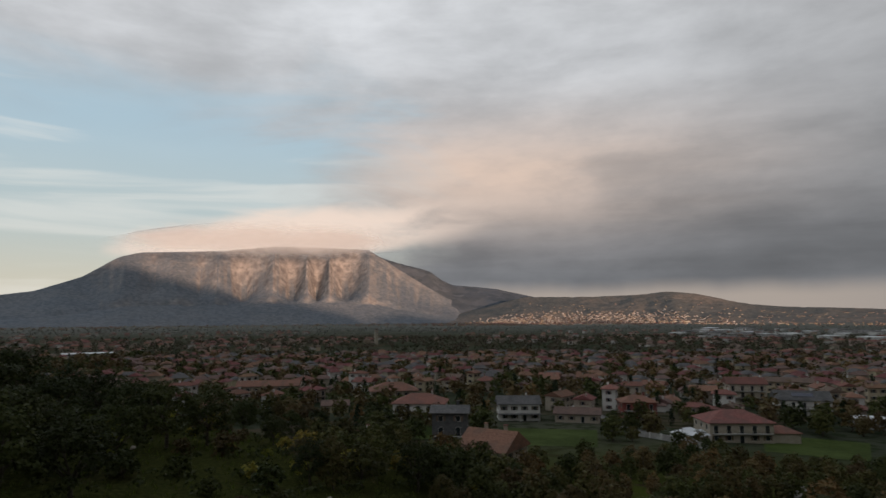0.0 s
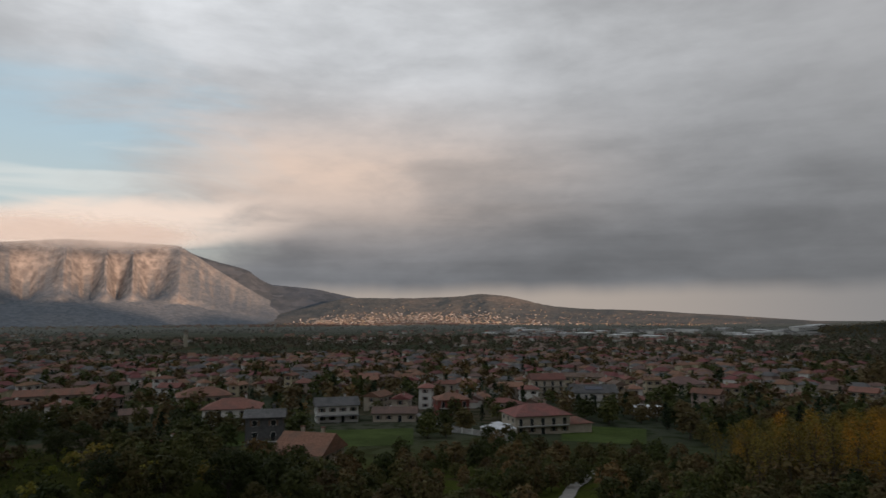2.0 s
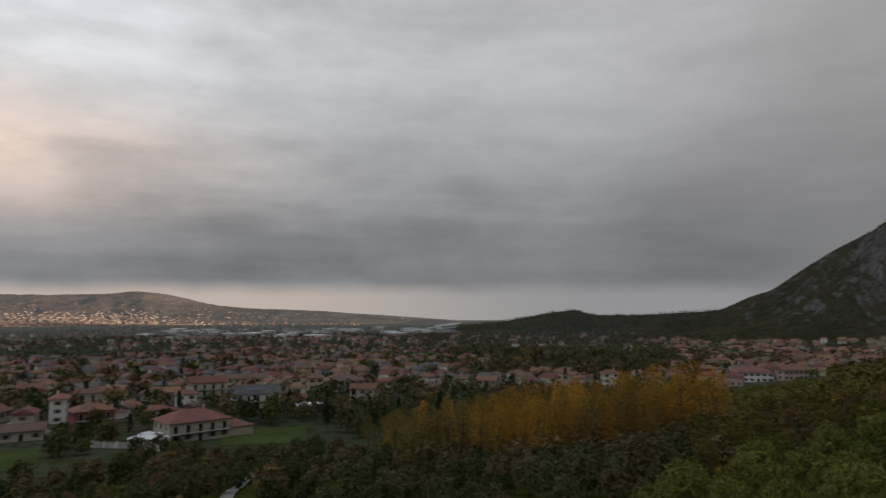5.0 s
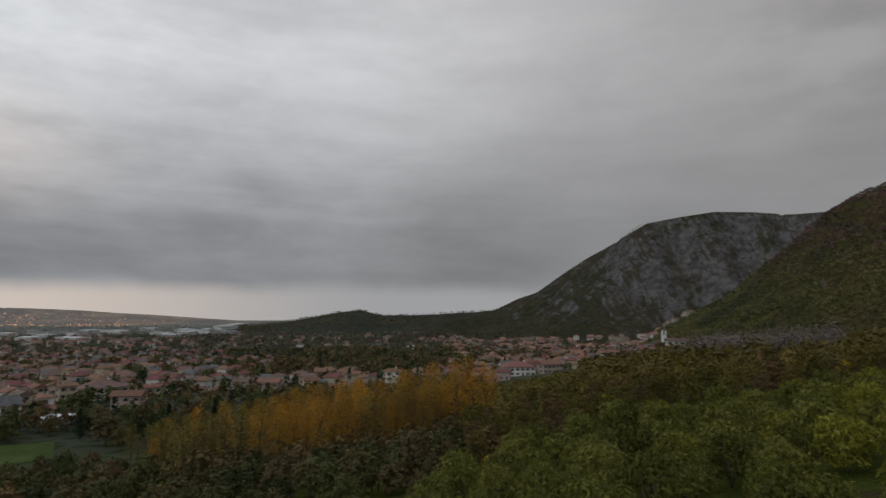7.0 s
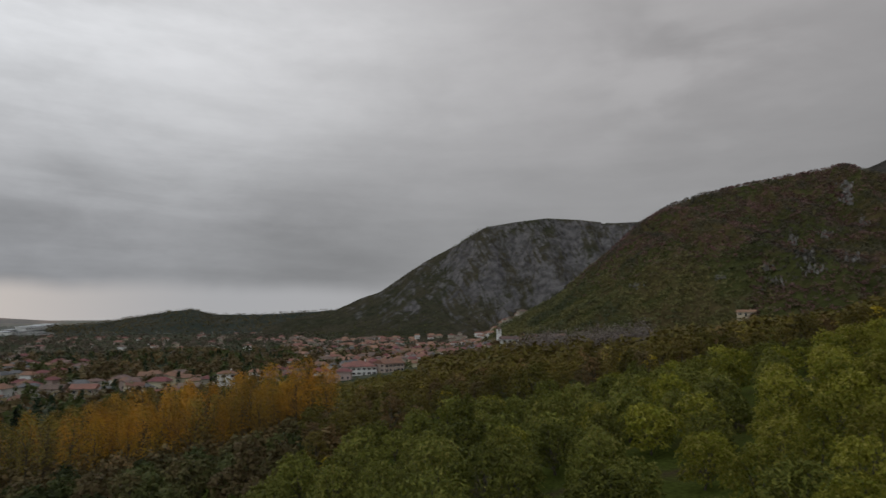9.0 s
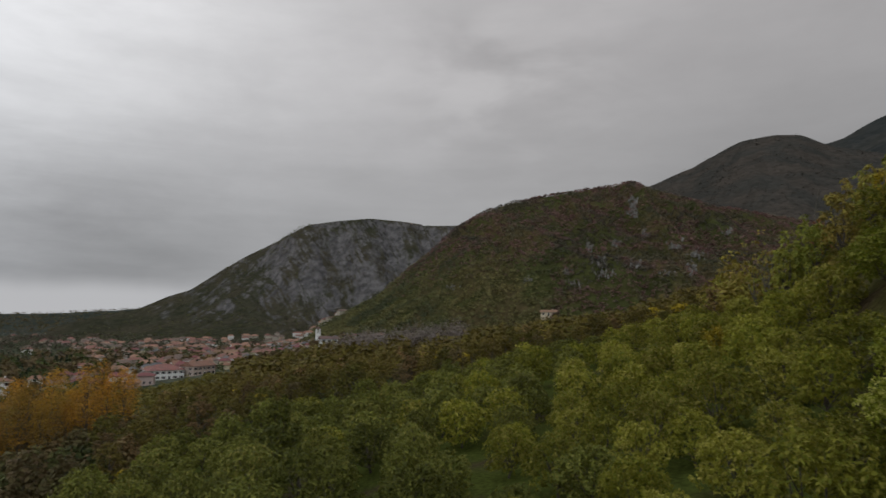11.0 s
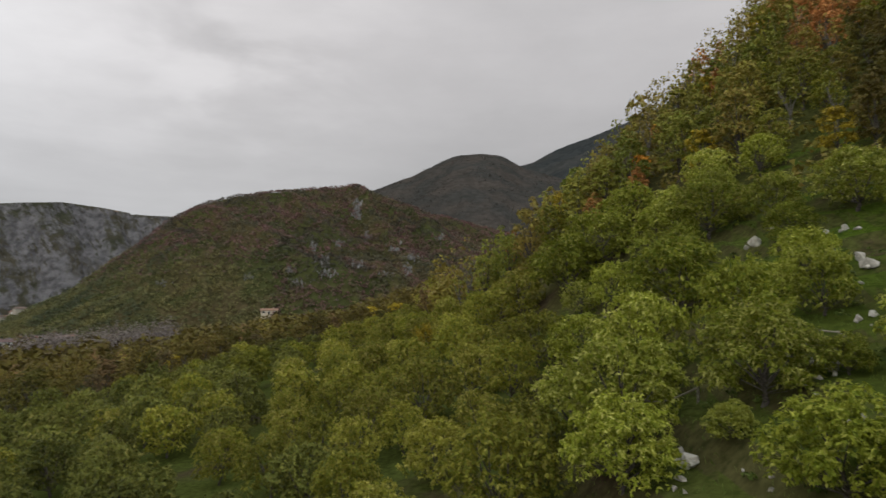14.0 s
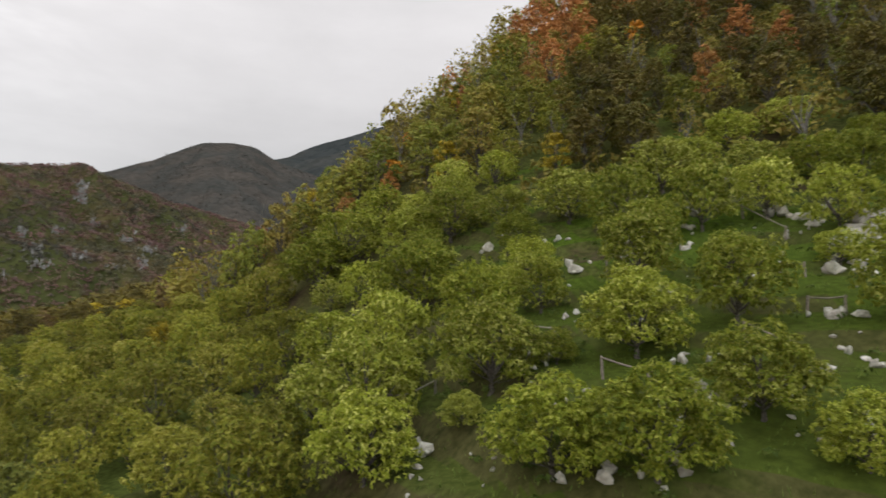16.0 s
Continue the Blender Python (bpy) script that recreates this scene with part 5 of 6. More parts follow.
CYPRESS = [column_tree(90 + i, 9.0, 3.2, 40, 0.55, BARK, CONIFER, "cypress", 0.05, 12, 0.9) for i in range(2)]

GROVE_DEEP = [broad_tree(110 + i, 3.9, 5.2, 0.5, 46, 20, 0.22, 0.8, 0.24, BARK, CHESTNUT_DEEP, name="deep_chestnut", tuft=6, fill=0.27) for i in range(4)]
DEEP_FAR = coarser(GROVE_DEEP, 1.6)
DEEP_FARTHER = coarser(GROVE_DEEP, 3.2)
GROVE_FAR = coarser(GROVE_MID, 1.6)
GROVE_FARTHER = coarser(GROVE_MID, 3.2)
FRESH_FAR = coarser(FRESH_MID, 1.6)
WOOD_MID = {k: coarser(v, 1.9) for k, v in WOOD_KINDS.items()}
WOOD_FAR = {k: coarser(v, 3.2) for k, v in WOOD_KINDS.items()}
SCRUB_FAR = coarser(SCRUB_KINDS, 2.4)
GARDEN = coarser(SCRUB_KINDS, 3.0)
SCRUB_KINDS = coarser(SCRUB_KINDS, 1.0)
OAKS = coarser(OAKS, 1.0)
POPLARS = coarser(POPLARS, 1.0)
LOW_KINDS = {
    "autumn_green": [broad_tree(34 + i, 8.5, 5.2, 1.6, 38, 80, 0.26, 0.2, 0.40, BARK, LOW_WOOD, name="low_wood_tree", fill=0.27) for i in range(3)],
    "rust": [broad_tree(42 + i, 8.0, 4.6, 1.5, 34, 72, 0.25, 0.2, 0.40, BARK, DARK_RUST, name="dark_rust_tree", fill=0.27) for i in range(2)],
    "golden": WOOD_KINDS["golden"], "sparse": WOOD_KINDS["sparse"]}
LOW_MID = {k: coarser(v, 1.7) for k, v in LOW_KINDS.items()}
LOW_FAR = {k: coarser(v, 2.6) for k, v in LOW_KINDS.items()}
DULL_POPLARS = coarser([column_tree(86 + i, 15.5, 5.8, 30, 0.36, BARK, DULL_POPLAR, "dull_poplar", 0.30, 22, 0.5, 26) for i in range(3)], 1.3)

CHESTNUT_LABEL = "young round chestnut tree with yellow-green leaves"


def grove_edge(az):
    return float(np.interp(az, [52, 60, 66, 72, 80, 92, 101, 111, 118, 123, 128, 135, 146, 160, 178], [50, 60, 75, 86, 97, 110, 117, 122, 112, 92, 80, 70, 57, 60, 62]))


# chestnuts whose place on the near slope can be told one by one: heading, elevation of the foot, size
NEAR_CHESTNUTS = [(144.1, -7.0, 1.06), (138.0, -0.4, 1.4), (131.6, 3.6, 1.7), (129.0, 1.5, 1.5), (140.7, 6.2, 1.4), (147.5, 2.7, .82), (144.7, 0.4, .7), (156.7, -3.8, .98),
                  (166.0, -8.3, .82), (149.3, -14.0, .9), (158.3, -13.6, .86), (164.0, 3.2, .7), (165.9, 10.2, 1.05), (159.1, 10.0, 1.3), (157.9, 5.7, .86), (151.0, 7.8, 1.3),
                  (133.2, -14.6, .9), (124.3, -13.8, 1.0), (173.1, -11.4, .55), (135.3, -7.3, .65), (126.3, -4.8, 1.2), (168.7, 13.7, 1.05), (164.4, 13.2, 1.05), (174.1, 12.0, .95),
                  (170.8, 10.2, 1.1), (149.9, -4.5, .45), (120.9, -7.6, 1.2), (129.0, -10.4, .88), (161.7, 11.4, .9), (171.7, 3.7, .58), (141.7, -10.1, .42), (117.5, -14.5, .98),
                  (146.6, 5.6, .8), (137.0, 5.0, 1.2), (134.4, 7.0, 1.3)]
for az, el, s in NEAR_CHESTNUTS:
    x, y, r = meets(az, el, 120)
    plant(random.choice(GROVE if r < 30 and az > 130 else FRESH_MID if az > 128 else GROVE_MID), x, y, s * random.uniform(.92, 1.05), "chestnut_tree", CHESTNUT_LABEL, "chestnut grove")
    TAKEN.append((x, y, 2.2 * s))


def in_grove(az, r):
    # bare terrace and rocky meadow
    if 136.5 < az < 141.5 and 27 < r < 40:
        return 0.15
    if az > 142:
        return 0.85 if r > 30 else 0.5
    return 1.0


for x, y, r, az in scatter(52, 179, 14, grove_edge, 5.1, 21) + scatter(116, 147, 24, 70, 4.3, 121):
    if random.random() > in_grove(az, r) or not is_free(x, y, 1.7) or (az < 76 and r < 34) or (az > 138 and r < 20):
        continue
    gold = random.random() < 0.015
    kit = GROVE_GOLD if gold else GROVE if r < 25 and az > 130 else GROVE_MID if r < 36 else GROVE_FAR if r < 60 else GROVE_FARTHER
    if not gold and az > 129 and r > 25:
        kit = FRESH_MID if r < 45 else FRESH_FAR
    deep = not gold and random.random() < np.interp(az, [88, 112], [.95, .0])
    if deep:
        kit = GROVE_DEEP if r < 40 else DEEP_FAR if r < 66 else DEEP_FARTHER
    plant(random.choice(kit), x, y, random.uniform(.72, 1.12), "chestnut_tree", "young chestnut tree turned golden yellow" if gold else "young round chestnut tree with darker leaves" if deep else CHESTNUT_LABEL, "chestnut grove", tall=random.uniform(1.1, 1.35))
    TAKEN.append((x, y, 2.0))

# the wood uphill of the grove
for x, y, r, az in scatter(116, 182, lambda a: grove_edge(a) + 2, lambda a: min(float(R2(a)) + 16, 165), 4.7, 22):
    if not is_free(x, y, 1.2):
        continue
    patch = float(fbm(np.array(x / 22), np.array(y / 22), 2, 50))
    kind = random.choices(["autumn_green", "rust", "golden", "orange", "green", "sparse"], [6, (2.4 if az > 140 else .8) if patch > .57 else .3, .8 if az > 138 else .4, .34 if az > 138 else .14, 1.5 + 5 * (patch < .45), 2.2])[0]
    label = {"autumn_green": "wild tree with dull green and brown autumn leaves", "rust": "wild tree with rust-brown autumn leaves", "golden": "small wild tree with golden leaves",
             "orange": "small wild tree with bright orange leaves", "green": "leafy green tree on the wooded slope", "sparse": "half-bare tree with thin pale branches"}[kind]
    if 146 < az < 153 and r > 92 and random.random() < .7:
        kind, label = "rust", "wild tree with rust-brown autumn leaves"
    if az < 150 and r > float(R2(az)) - 12 and random.random() < .5:
        kind, label = "sparse", "half-bare tree with thin pale branches"
    kit = WOOD_KINDS if r < 66 else WOOD_MID if r < 95 else WOOD_FAR
    if az > 151 and r > 62 and kind in ("autumn_green", "green", "golden") and random.random() < .85:
        kind, kit, label = "autumn_green", LOW_MID if r < 95 else LOW_FAR, "wild tree with dark olive leaves"
    crest = az < 150 and r > float(R2(az)) - 14
    plant(random.choice(kit[kind]), x, y, random.uniform(.6, 1.05), "wild_tree", label, "hillside wood", tall=random.uniform(1.15, 1.5) if crest else 1.0)
    TAKEN.append((x, y, 1.2))

# mixed wood below and beyond the grove
for x, y, r, az in scatter(66, 122, lambda a: grove_edge(a) + 2, 175, 6.3, 23):
    if not is_free(x, y, 1.2) or (az < 70 and r > 128):
        continue
    kind = random.choices(["autumn_green", "rust", "golden", "sparse"], [5, 1.0, .3, .3])[0]
    plant(random.choice((LOW_KINDS if r < 88 else LOW_MID if r < 120 else LOW_FAR)[kind]), x, y, random.uniform(.65, 1.0), "wild_tree", "tree with olive and brown autumn leaves", "wood below the grove")
    TAKEN.append((x, y, 1.2))

# poplar plantation: rows that run askew to the slope
ax, ay = polar(41.5, 114)
bx, by = polar(69.0, 142)
ux, uy = (bx - ax), (by - ay)
span = math.hypot(ux, uy)
ux, uy = ux / span, uy / span
for j in range(11):
    for i in range(int(span / 4.2) + 1):
        s, d = i * 4.2 + (j % 2) * 2.1 + random.uniform(-.9, .9), j * 5.0 + random.uniform(-1.0, 1.0)
        x, y = ax + ux * s - uy * d, ay + uy * s + ux * d
        if is_free(x, y, .8):
            dull = random.random() > np.interp(s / span, [0.05, 0.45, .9, 1], [.1, .75, .95, .6])
            plant(random.choice(DULL_POPLARS if dull else POPLARS), x, y, random.uniform(.62, 1.0) * (.78 + .34 * s / span), "poplar_tree",
                  "slender poplar with thin olive-brown leaves" if dull else "tall slender poplar with golden autumn leaves", "poplar plantation")
            TAKEN.append((x, y, .6))

far_wood_places = [(x, y) for x, y, r, az in scatter(41, 72, 112, 200, 3.8, 33) if 0 < (x - ax) * ux + (y - ay) * uy < span and -4 < (y - ay) * ux - (x - ax) * uy < 54]

LANE = [(28.8, 56), (27.8, 67), (26.8, 80), (26.0, 93), (27.0, 112), (30.0, 150)]
for r in range(56, 102, 4):
    a = float(np.interp(r, [p[1] for p in LANE], [p[0] for p in LANE]))
    TAKEN.append((*polar(a, r), 3.6))

# scrub wood between the slope and the town
def scrub_far(az):
    return float(np.interp(az, [-12, -4, 3, 8, 12, 20, 30, 36, 50, 68], [120, 130, 132, 132, 146, 172, 168, 150, 112, 118]))


for x, y, r, az in scatter(-12, 70, lambda a: 58, scrub_far, 6.2, 24):
    if not is_free(x, y, 1.2) or (random.random() < .25 and az < 0):
        continue
    k = random.choices(range(5), [4, 4, 4 if 6 < az < 26 else 1, 2, 2])[0]
    plant((SCRUB_KINDS if r < 74 else SCRUB_FAR)[k], x, y, random.uniform(.6, 1.15), "scrub_tree", ("low scrubby tree with dull green leaves", "low scrubby tree with dull green leaves", "low scrubby tree with red-brown leaves",
          "low tree with mixed autumn leaves", "low dark green oak")[k], "scrub wood", tall=random.uniform(.9, 1.25))
    TAKEN.append((x, y, 1.3))

# oaks and bushes on the dark spur
for az, r, s in ((-33.4, 88, 1.35), (-35.5, 70, 1.2), (-30.0, 82, 1.0), (-27.8, 92, .95), (-25.3, 88, .85), (-22.8, 70, .98), (-19.9, 73, .9), (-23.8, 100, .9), (-38, 60, 1.2), (-31.5, 60, .9), (-35, 48, 1.1),
                 (-17.0, 96, .75), (-13.0, 98, .7), (-9.0, 92, .7), (-14.5, 84, .55), (-2.2, 70, .85), (-1.0, 74, .8), (-11.5, 60, .6), (-6, 100, .7), (-20, 108, .7), (-28, 110, .9), (-33, 112, .9), (-29.5, 50, .9), (-34, 56, 1.1), (-26.5, 62, .8), (-37, 84, 1.3), (-31, 70, 1.0), (-26, 78, .9), (-36, 100, 1.2), (-24.5, 82, .8)):
    x, y = polar(az, r)
    plant(random.choice(OAKS), x, y, s, "oak_tree", "dark leafy oak on the grassy spur", "oaks on the spur")
    TAKEN.append((x, y, 2.2 * s))
for x, y, r, az in scatter(-42, 4, 40, 118, 5.0, 25):
    if is_free(x, y, .8) and random.random() < .62:
        plant(random.choice(BUSHES), x, y, random.uniform(.5, 1.3), "bush", "low dark evergreen bush in rough grass", "bushes on the spur")
        TAKEN.append((x, y, 1.0))

# garden trees and cypresses among the houses
n = 0
for x, y, r, az in scatter(-38, 88, lambda a: town_edge(a) - 90, 800, 10.4, 26):
    clump = float(fbm(np.array(x / 45.0), np.array(y / 45.0), 3, 91))
    if not is_free(x, y, 1.2) or random.random() > (.95 if clump > .50 else .5) or r < 175 or (4 < az < 14 and r < 232) or (25 < az < 34 and r < 238) or (67 < az < 76 and r < 430):
        continue
    n += 1
    if random.random() < .16:
        plant(random.choice(CYPRESS), x, y, random.uniform(.7, 1.1), "cypress_tree", "dark conifer in a garden", "garden trees")
    else:
        plant(GARDEN[random.choices(range(5), [5, 4, .7, 1, 5])[0]], x, y, random.uniform(.75, 1.3) * (1.6 if clump > .50 else 1.1), "garden_tree", "dull green garden tree among the houses", "garden trees")
    TAKEN.append((x, y, 2.0))
join_thickets()


def far_wood(name, places, size, leaves, per, label, seed, height_at=None, tall=1.2, spray=0.36):
    """Distant trees, each a ragged clump of leaf sprays, joined."""
    rng = np.random.default_rng(seed)
    vs = []
    for x, y in places:
        s = size * rng.uniform(.6, 1.3)
        z = (height_at or land)(x, y)
        n = int(per * rng.uniform(.8, 1.2))
        d = rng.normal(0, 1, (n, 3))
        d /= np.linalg.norm(d, axis=1)[:, None]
        d[:, 2] = np.abs(d[:, 2]) * 1.1 - .25
        at = np.array([x, y, float(z) + s * .45]) + d * s * .5 * rng.uniform(.5, 1.0, (n, 1)) * [1, 1, tall]
        vs.append(single(leaves_at(rng, at, d, s * spray, 0.1, 0.5)[0].reshape(-1, 4, 3)).reshape(-1, 3))
    v = np.concatenate(vs)
    return tagged(new(name, mesh_of(name, v, blades(len(v) // 3), leaves)), label, "trees", kind="stuff")


# Haze is put into both leaf colours, paler and greyer than nearer trees.
HAZY_PLAIN_LEAVES = leaf("hazy_plain_tree_leaves", [(0.065, 0.078, 0.042), (0.096, 0.104, 0.057), (0.127, 0.112, 0.073), (0.130, 0.096, 0.073), (0.086, 0.096, 0.052)], 0.0, patch=0.02)
HAZY_FAR_LEAVES = leaf("hazy_far_wood_leaves", [(0.162, 0.178, 0.151), (0.203, 0.209, 0.178), (0.223, 0.205, 0.182)], 0.0)


def spots(a0, a1, r0, r1, step, seed, chance):
    return [(x, y) for x, y, r, az in scatter(a0, a1, r0, r1, step, seed) if random.random() < (chance(x, y, az, r) if callable(chance) else chance)]


def patchy(x, y, az, r):
    return max(0.0, min(1.0, (float(fbm(np.array(x / 130.0), np.array(y / 130.0), 3, 77)) - .40) * 4))


far_wood("plain_trees", [p for p in spots(-38, 78, 640, 1500, 17, 27, lambda x, y, az, r: (.25 if az < 36 else .5) + .6 * patchy(x, y, az, r))], 8.0, HAZY_PLAIN_LEAVES, 28, "dull green trees across the plain", 1, spray=.25)
far_wood("plain_woods", [p for p in spots(-38, 62, 1500, 2700, 26, 28, lambda x, y, az, r: .10 + .8 * patchy(x, y, az, r))], 6.5, HAZY_FAR_LEAVES, 11, "far dull green woods on the plain", 2)
far_wood("poplar_undergrowth", far_wood_places, 5.0, DARK_RUST, 44, "brown undergrowth below the poplars", 12, None, 1.1, .14)
far_wood("lower_woods", spots(76, 124, 176, 330, 8.0, 29, .9), 8.0, LOW_WOOD, 100, "olive and brown wood at the hill's foot", 3, None, 1.2, .15)
far_wood("field_wood", spots(64, 76, 150, 330, 6.0, 35, .8), 4.6, LOW_WOOD, 60, "low olive trees below the white house", 14, None, 1.0, .18)
far_wood("bare_wood", spots(84, 95, 232, 262, 3.4, 30, .9), 10.0, BARE, 190, "strip of bare grey trees", 4, None, 1.5, .05)

# ---- the rocky meadow ----


def rock_mesh(seed, name="rock"):
    """An angular, weathered limestone block."""
    rng = np.random.default_rng(seed)
    bm = bmesh.new()
    for p in rng.normal(0, 1, (15, 3)):
        p = p / np.linalg.norm(p) * rng.uniform(.26, .60) * np.array([1.0, .72, .8])
        bm.verts.new(p)
    hull = bmesh.ops.convex_hull(bm, input=bm.verts[:])
    bmesh.ops.delete(bm, geom=list({e for e in hull["geom_unused"] + hull["geom_interior"] if isinstance(e, bmesh.types.BMVert)}), context="VERTS")
    bmesh.ops.bevel(bm, geom=bm.edges[:], offset=.012, segments=1, affect="EDGES")
    me = bpy.data.meshes.new(name)
    bm.to_mesh(me)
    bm.free()
    me.materials.append(LIMESTONE)
    return me


ROCKS = [rock_mesh(i) for i in range(8)]


def rock(x, y, size, label, group):
    ob = new("rock", random.choice(ROCKS))
    ob.matrix_world = Matrix.LocRotScale((x, y, float(land(x, y)) + size * .18), Euler((random.uniform(-.4, .4), random.uniform(-.4, .4), random.uniform(0, 6.3))),
                                         (size * random.uniform(.8, 1.2), size * random.uniform(.7, 1.0), size * random.uniform(.7, 1.25)))
    return tagged(ob, label, "rock", group)


# heading, elevation, breadth in tenths of a degree
MEADOW_ROCKS = [(173.7, 4.9, 55), (172.2, 3.7, 30), (174.7, 6.5, 40), (138.4, -11.6, 21), (161.7, -6.6, 18), (163.0, -7.5, 13), (164.5, -7.7, 16), (161.0, -4.0, 13), (163.1, -3.1, 11), (159.5, 1.5, 13), (171.0, 7.5, 16), (167.8, 7.5, 17), (162.0, 9.1, 8), (161.5, 8.1, 11), (160.0, 5.3, 15), (166.4, 2.9, 11), (143.8, 5.1, 13), (135.7, 6.3, 8), (150.7, 8.6, 16), (148.6, 5.5, 8), (168.1, -5.9, 21), (170.8, -4.7, 15), (172.4, -8.1, 23), (173.0, -8.8, 15), (144.8, -13.8, 9), (158.4, -13.2, 20), (136.7, -14.8, 8), (151.1, -7.3, 11), (147.0, -7.9, 8), (148.5, -4.9, 7), (172.1, -2.5, 10), (170.1, 6.8, 13), (166.8, 11.5, 10), (169.1, -9.1, 9), (164.6, 10.3, 11), (174.3, -3.4, 12), (161.7, -8.2, 17)]
for az, el, w in MEADOW_ROCKS:
    x, y, r = meets(az, el, 90)
    big = w > 25
    for _ in range(14 if big else 4):
        far = r * math.tan(radians(w * 0.05)) if big else .7
        dx, dy = random.uniform(-far, far), random.uniform(-far, far)
        rock(x + dx, y + dy, r * math.tan(radians(w * 0.1)) * random.uniform(.25, .55) * (1.15 if big else 2.0), "white weathered limestone boulder in the meadow" if big else "white limestone rock in the grass", "rocks in the meadow")
for x, y, r, az in scatter(128, 180, 15, 58, 3.1, 61):
    if random.random() < .6 * (1 if az > 142 else .4):
        rock(x, y, random.uniform(.12, .46), "small white stone in the grass", "stones in the meadow")
for x, y, r, az in scatter(146, 180, 15, 52, 5.2, 68):
    if random.random() < .55:
        for _ in range(4):
            rock(x + random.gauss(0, .55), y + random.gauss(0, .55), random.uniform(.3, .95), "white limestone rock in the grass", "rocks in the meadow")
for x, y, r, az in scatter(-30, 0, 52, 105, 7.0, 62):
    if random.random() < .35:
        rock(x, y, random.uniform(.25, .8), "pale stone on the grassy spur", "stones on the spur")


def rail_fence(feet):
    """A rough fence of posts and poles."""
    spots_ = [meets(a, e, 90) for a, e in feet]
    x0, y0, _r = spots_[0]
    z0 = float(land(x0, y0))
    root = new("pole_fence")
    root.matrix_world = Matrix.Translation((x0, y0, z0))
    rng = np.random.default_rng(int(abs(x0 * 100)))
    tops = []
    for x, y, r in spots_:
        p = np.array([x - x0, y - y0, float(land(x, y)) - z0])
        h = rng.uniform(.75, .95)
        v, f = limbs(rng, [bent(rng, p - [0, 0, .3], p + [rng.normal(0, .05), rng.normal(0, .05), h], .065, .055, 2, .02)], 6)
        new("post", mesh_of("post", v, f, WOOD, True)).parent = root
        tops.append(p + [0, 0, h])
    for a, b in zip(tops, tops[1:]):
        for drop in (.08,):
            # a pole is drawn along its length as a thin bent tube
            steps = 6
            pts = [a + (b - a) * t - [0, 0, drop + .05 * math.sin(t * 3.1)] for t in np.linspace(-.04, 1.04, steps)]
            d = (b - a) / np.linalg.norm(b - a)
            s1 = np.cross(d, [0, 0, 1.0])
            s1 /= np.linalg.norm(s1)
            s2 = np.cross(d, s1)
            ang = np.arange(5) * 2 * np.pi / 5
            ring = [p + .042 * (np.outer(np.cos(ang), s1) + np.outer(np.sin(ang), s2)) for p in pts]
            f = [(i * 5 + j, i * 5 + (j + 1) % 5, (i + 1) * 5 + (j + 1) % 5, (i + 1) * 5 + j) for i in range(steps - 1) for j in range(5)]
            new("rail", mesh_of("rail", np.concatenate(ring), f, WOOD, True)).parent = root
    tagged(root, "rough weathered pole fence on the terraced slope", "fence", "pole fences")


FENCES = [[(153.8, -5.66), (157.6, -6.6)], [(147.2, -2.31), (149.4, -2.78), (150.7, -3.82)], [(133.3, -8.29), (136.4, -8.6), (139.2, -7.26)], [(154.2, 3.61), (156.9, 4.15), (160.3, 5.04)], [(165.2, 7.77), (168.2, 5.81)], [(167.7, 2.92), (169.4, 2.8)], [(169.5, -0.18), (172.0, -0.16)], [(165.0, -2.02), (168.2, -3.68)]]
for feet in FENCES:
    rail_fence(feet)


def grass_tufts(name, places, size, label, seed):
    rng = np.random.default_rng(seed)
    at = np.array([(x, y, float(z)) for (x, y), z in zip(places, land(np.array([p[0] for p in places]), np.array([p[1] for p in places])))])
    at = np.repeat(at, 7, 0) + rng.normal(0, .22, (len(at) * 7, 3)) * [1, 1, .1]
    n = len(at)
    lean = rng.normal(0, .45, (n, 2))
    h = size * rng.uniform(.5, 1.4, (n, 1))
    tip = at + np.concatenate([lean * h, h], 1)
    side = rng.normal(0, 1, (n, 3)) * [1, 1, 0]
    side = side / np.linalg.norm(side, axis=1)[:, None] * h * .10
    v = np.stack([at - side - [0, 0, .05], at + side - [0, 0, .05], tip], 1).reshape(-1, 3)
    tagged(new(name, mesh_of(name, v, np.arange(n * 3).reshape(-1, 3), GRASS)), label, "grass", kind="stuff")


far_wood("meadow_weeds", [(x, y) for x, y, r, az in scatter(122, 180, 13, 62, 1.7, 65) if random.random() < .6], .55, GRASS, 26, "low weeds and ferns in the meadow", 9, None, .7, .22)
far_wood("undergrowth", [(x, y) for x, y, r, az in scatter(118, 182, lambda a: grove_edge(a) - 3, 112, 2.6, 66) if random.random() < .8], 2.7, MIXED, 44, "low undergrowth below the wood", 10, None, .8, .15)
far_wood("spur_scrub", [(x, y) for x, y, r, az in scatter(-42, 8, 42, 112, 2.4, 67) if random.random() < .5], 1.3, OAK, 24, "low dark scrub in the spur's grass", 11, None, .7, .2)
grass_tufts("meadow_grass", [(x, y) for x, y, r, az in scatter(118, 180, 13, 62, .80, 63) if random.random() < .85], .15, "bright green tufted meadow grass", 1)
grass_tufts("spur_grass", [(x, y) for x, y, r, az in scatter(-38, 6, 46, 108, 1.7, 64) if random.random() < .8], .42, "rough dull grass on the spur", 2)


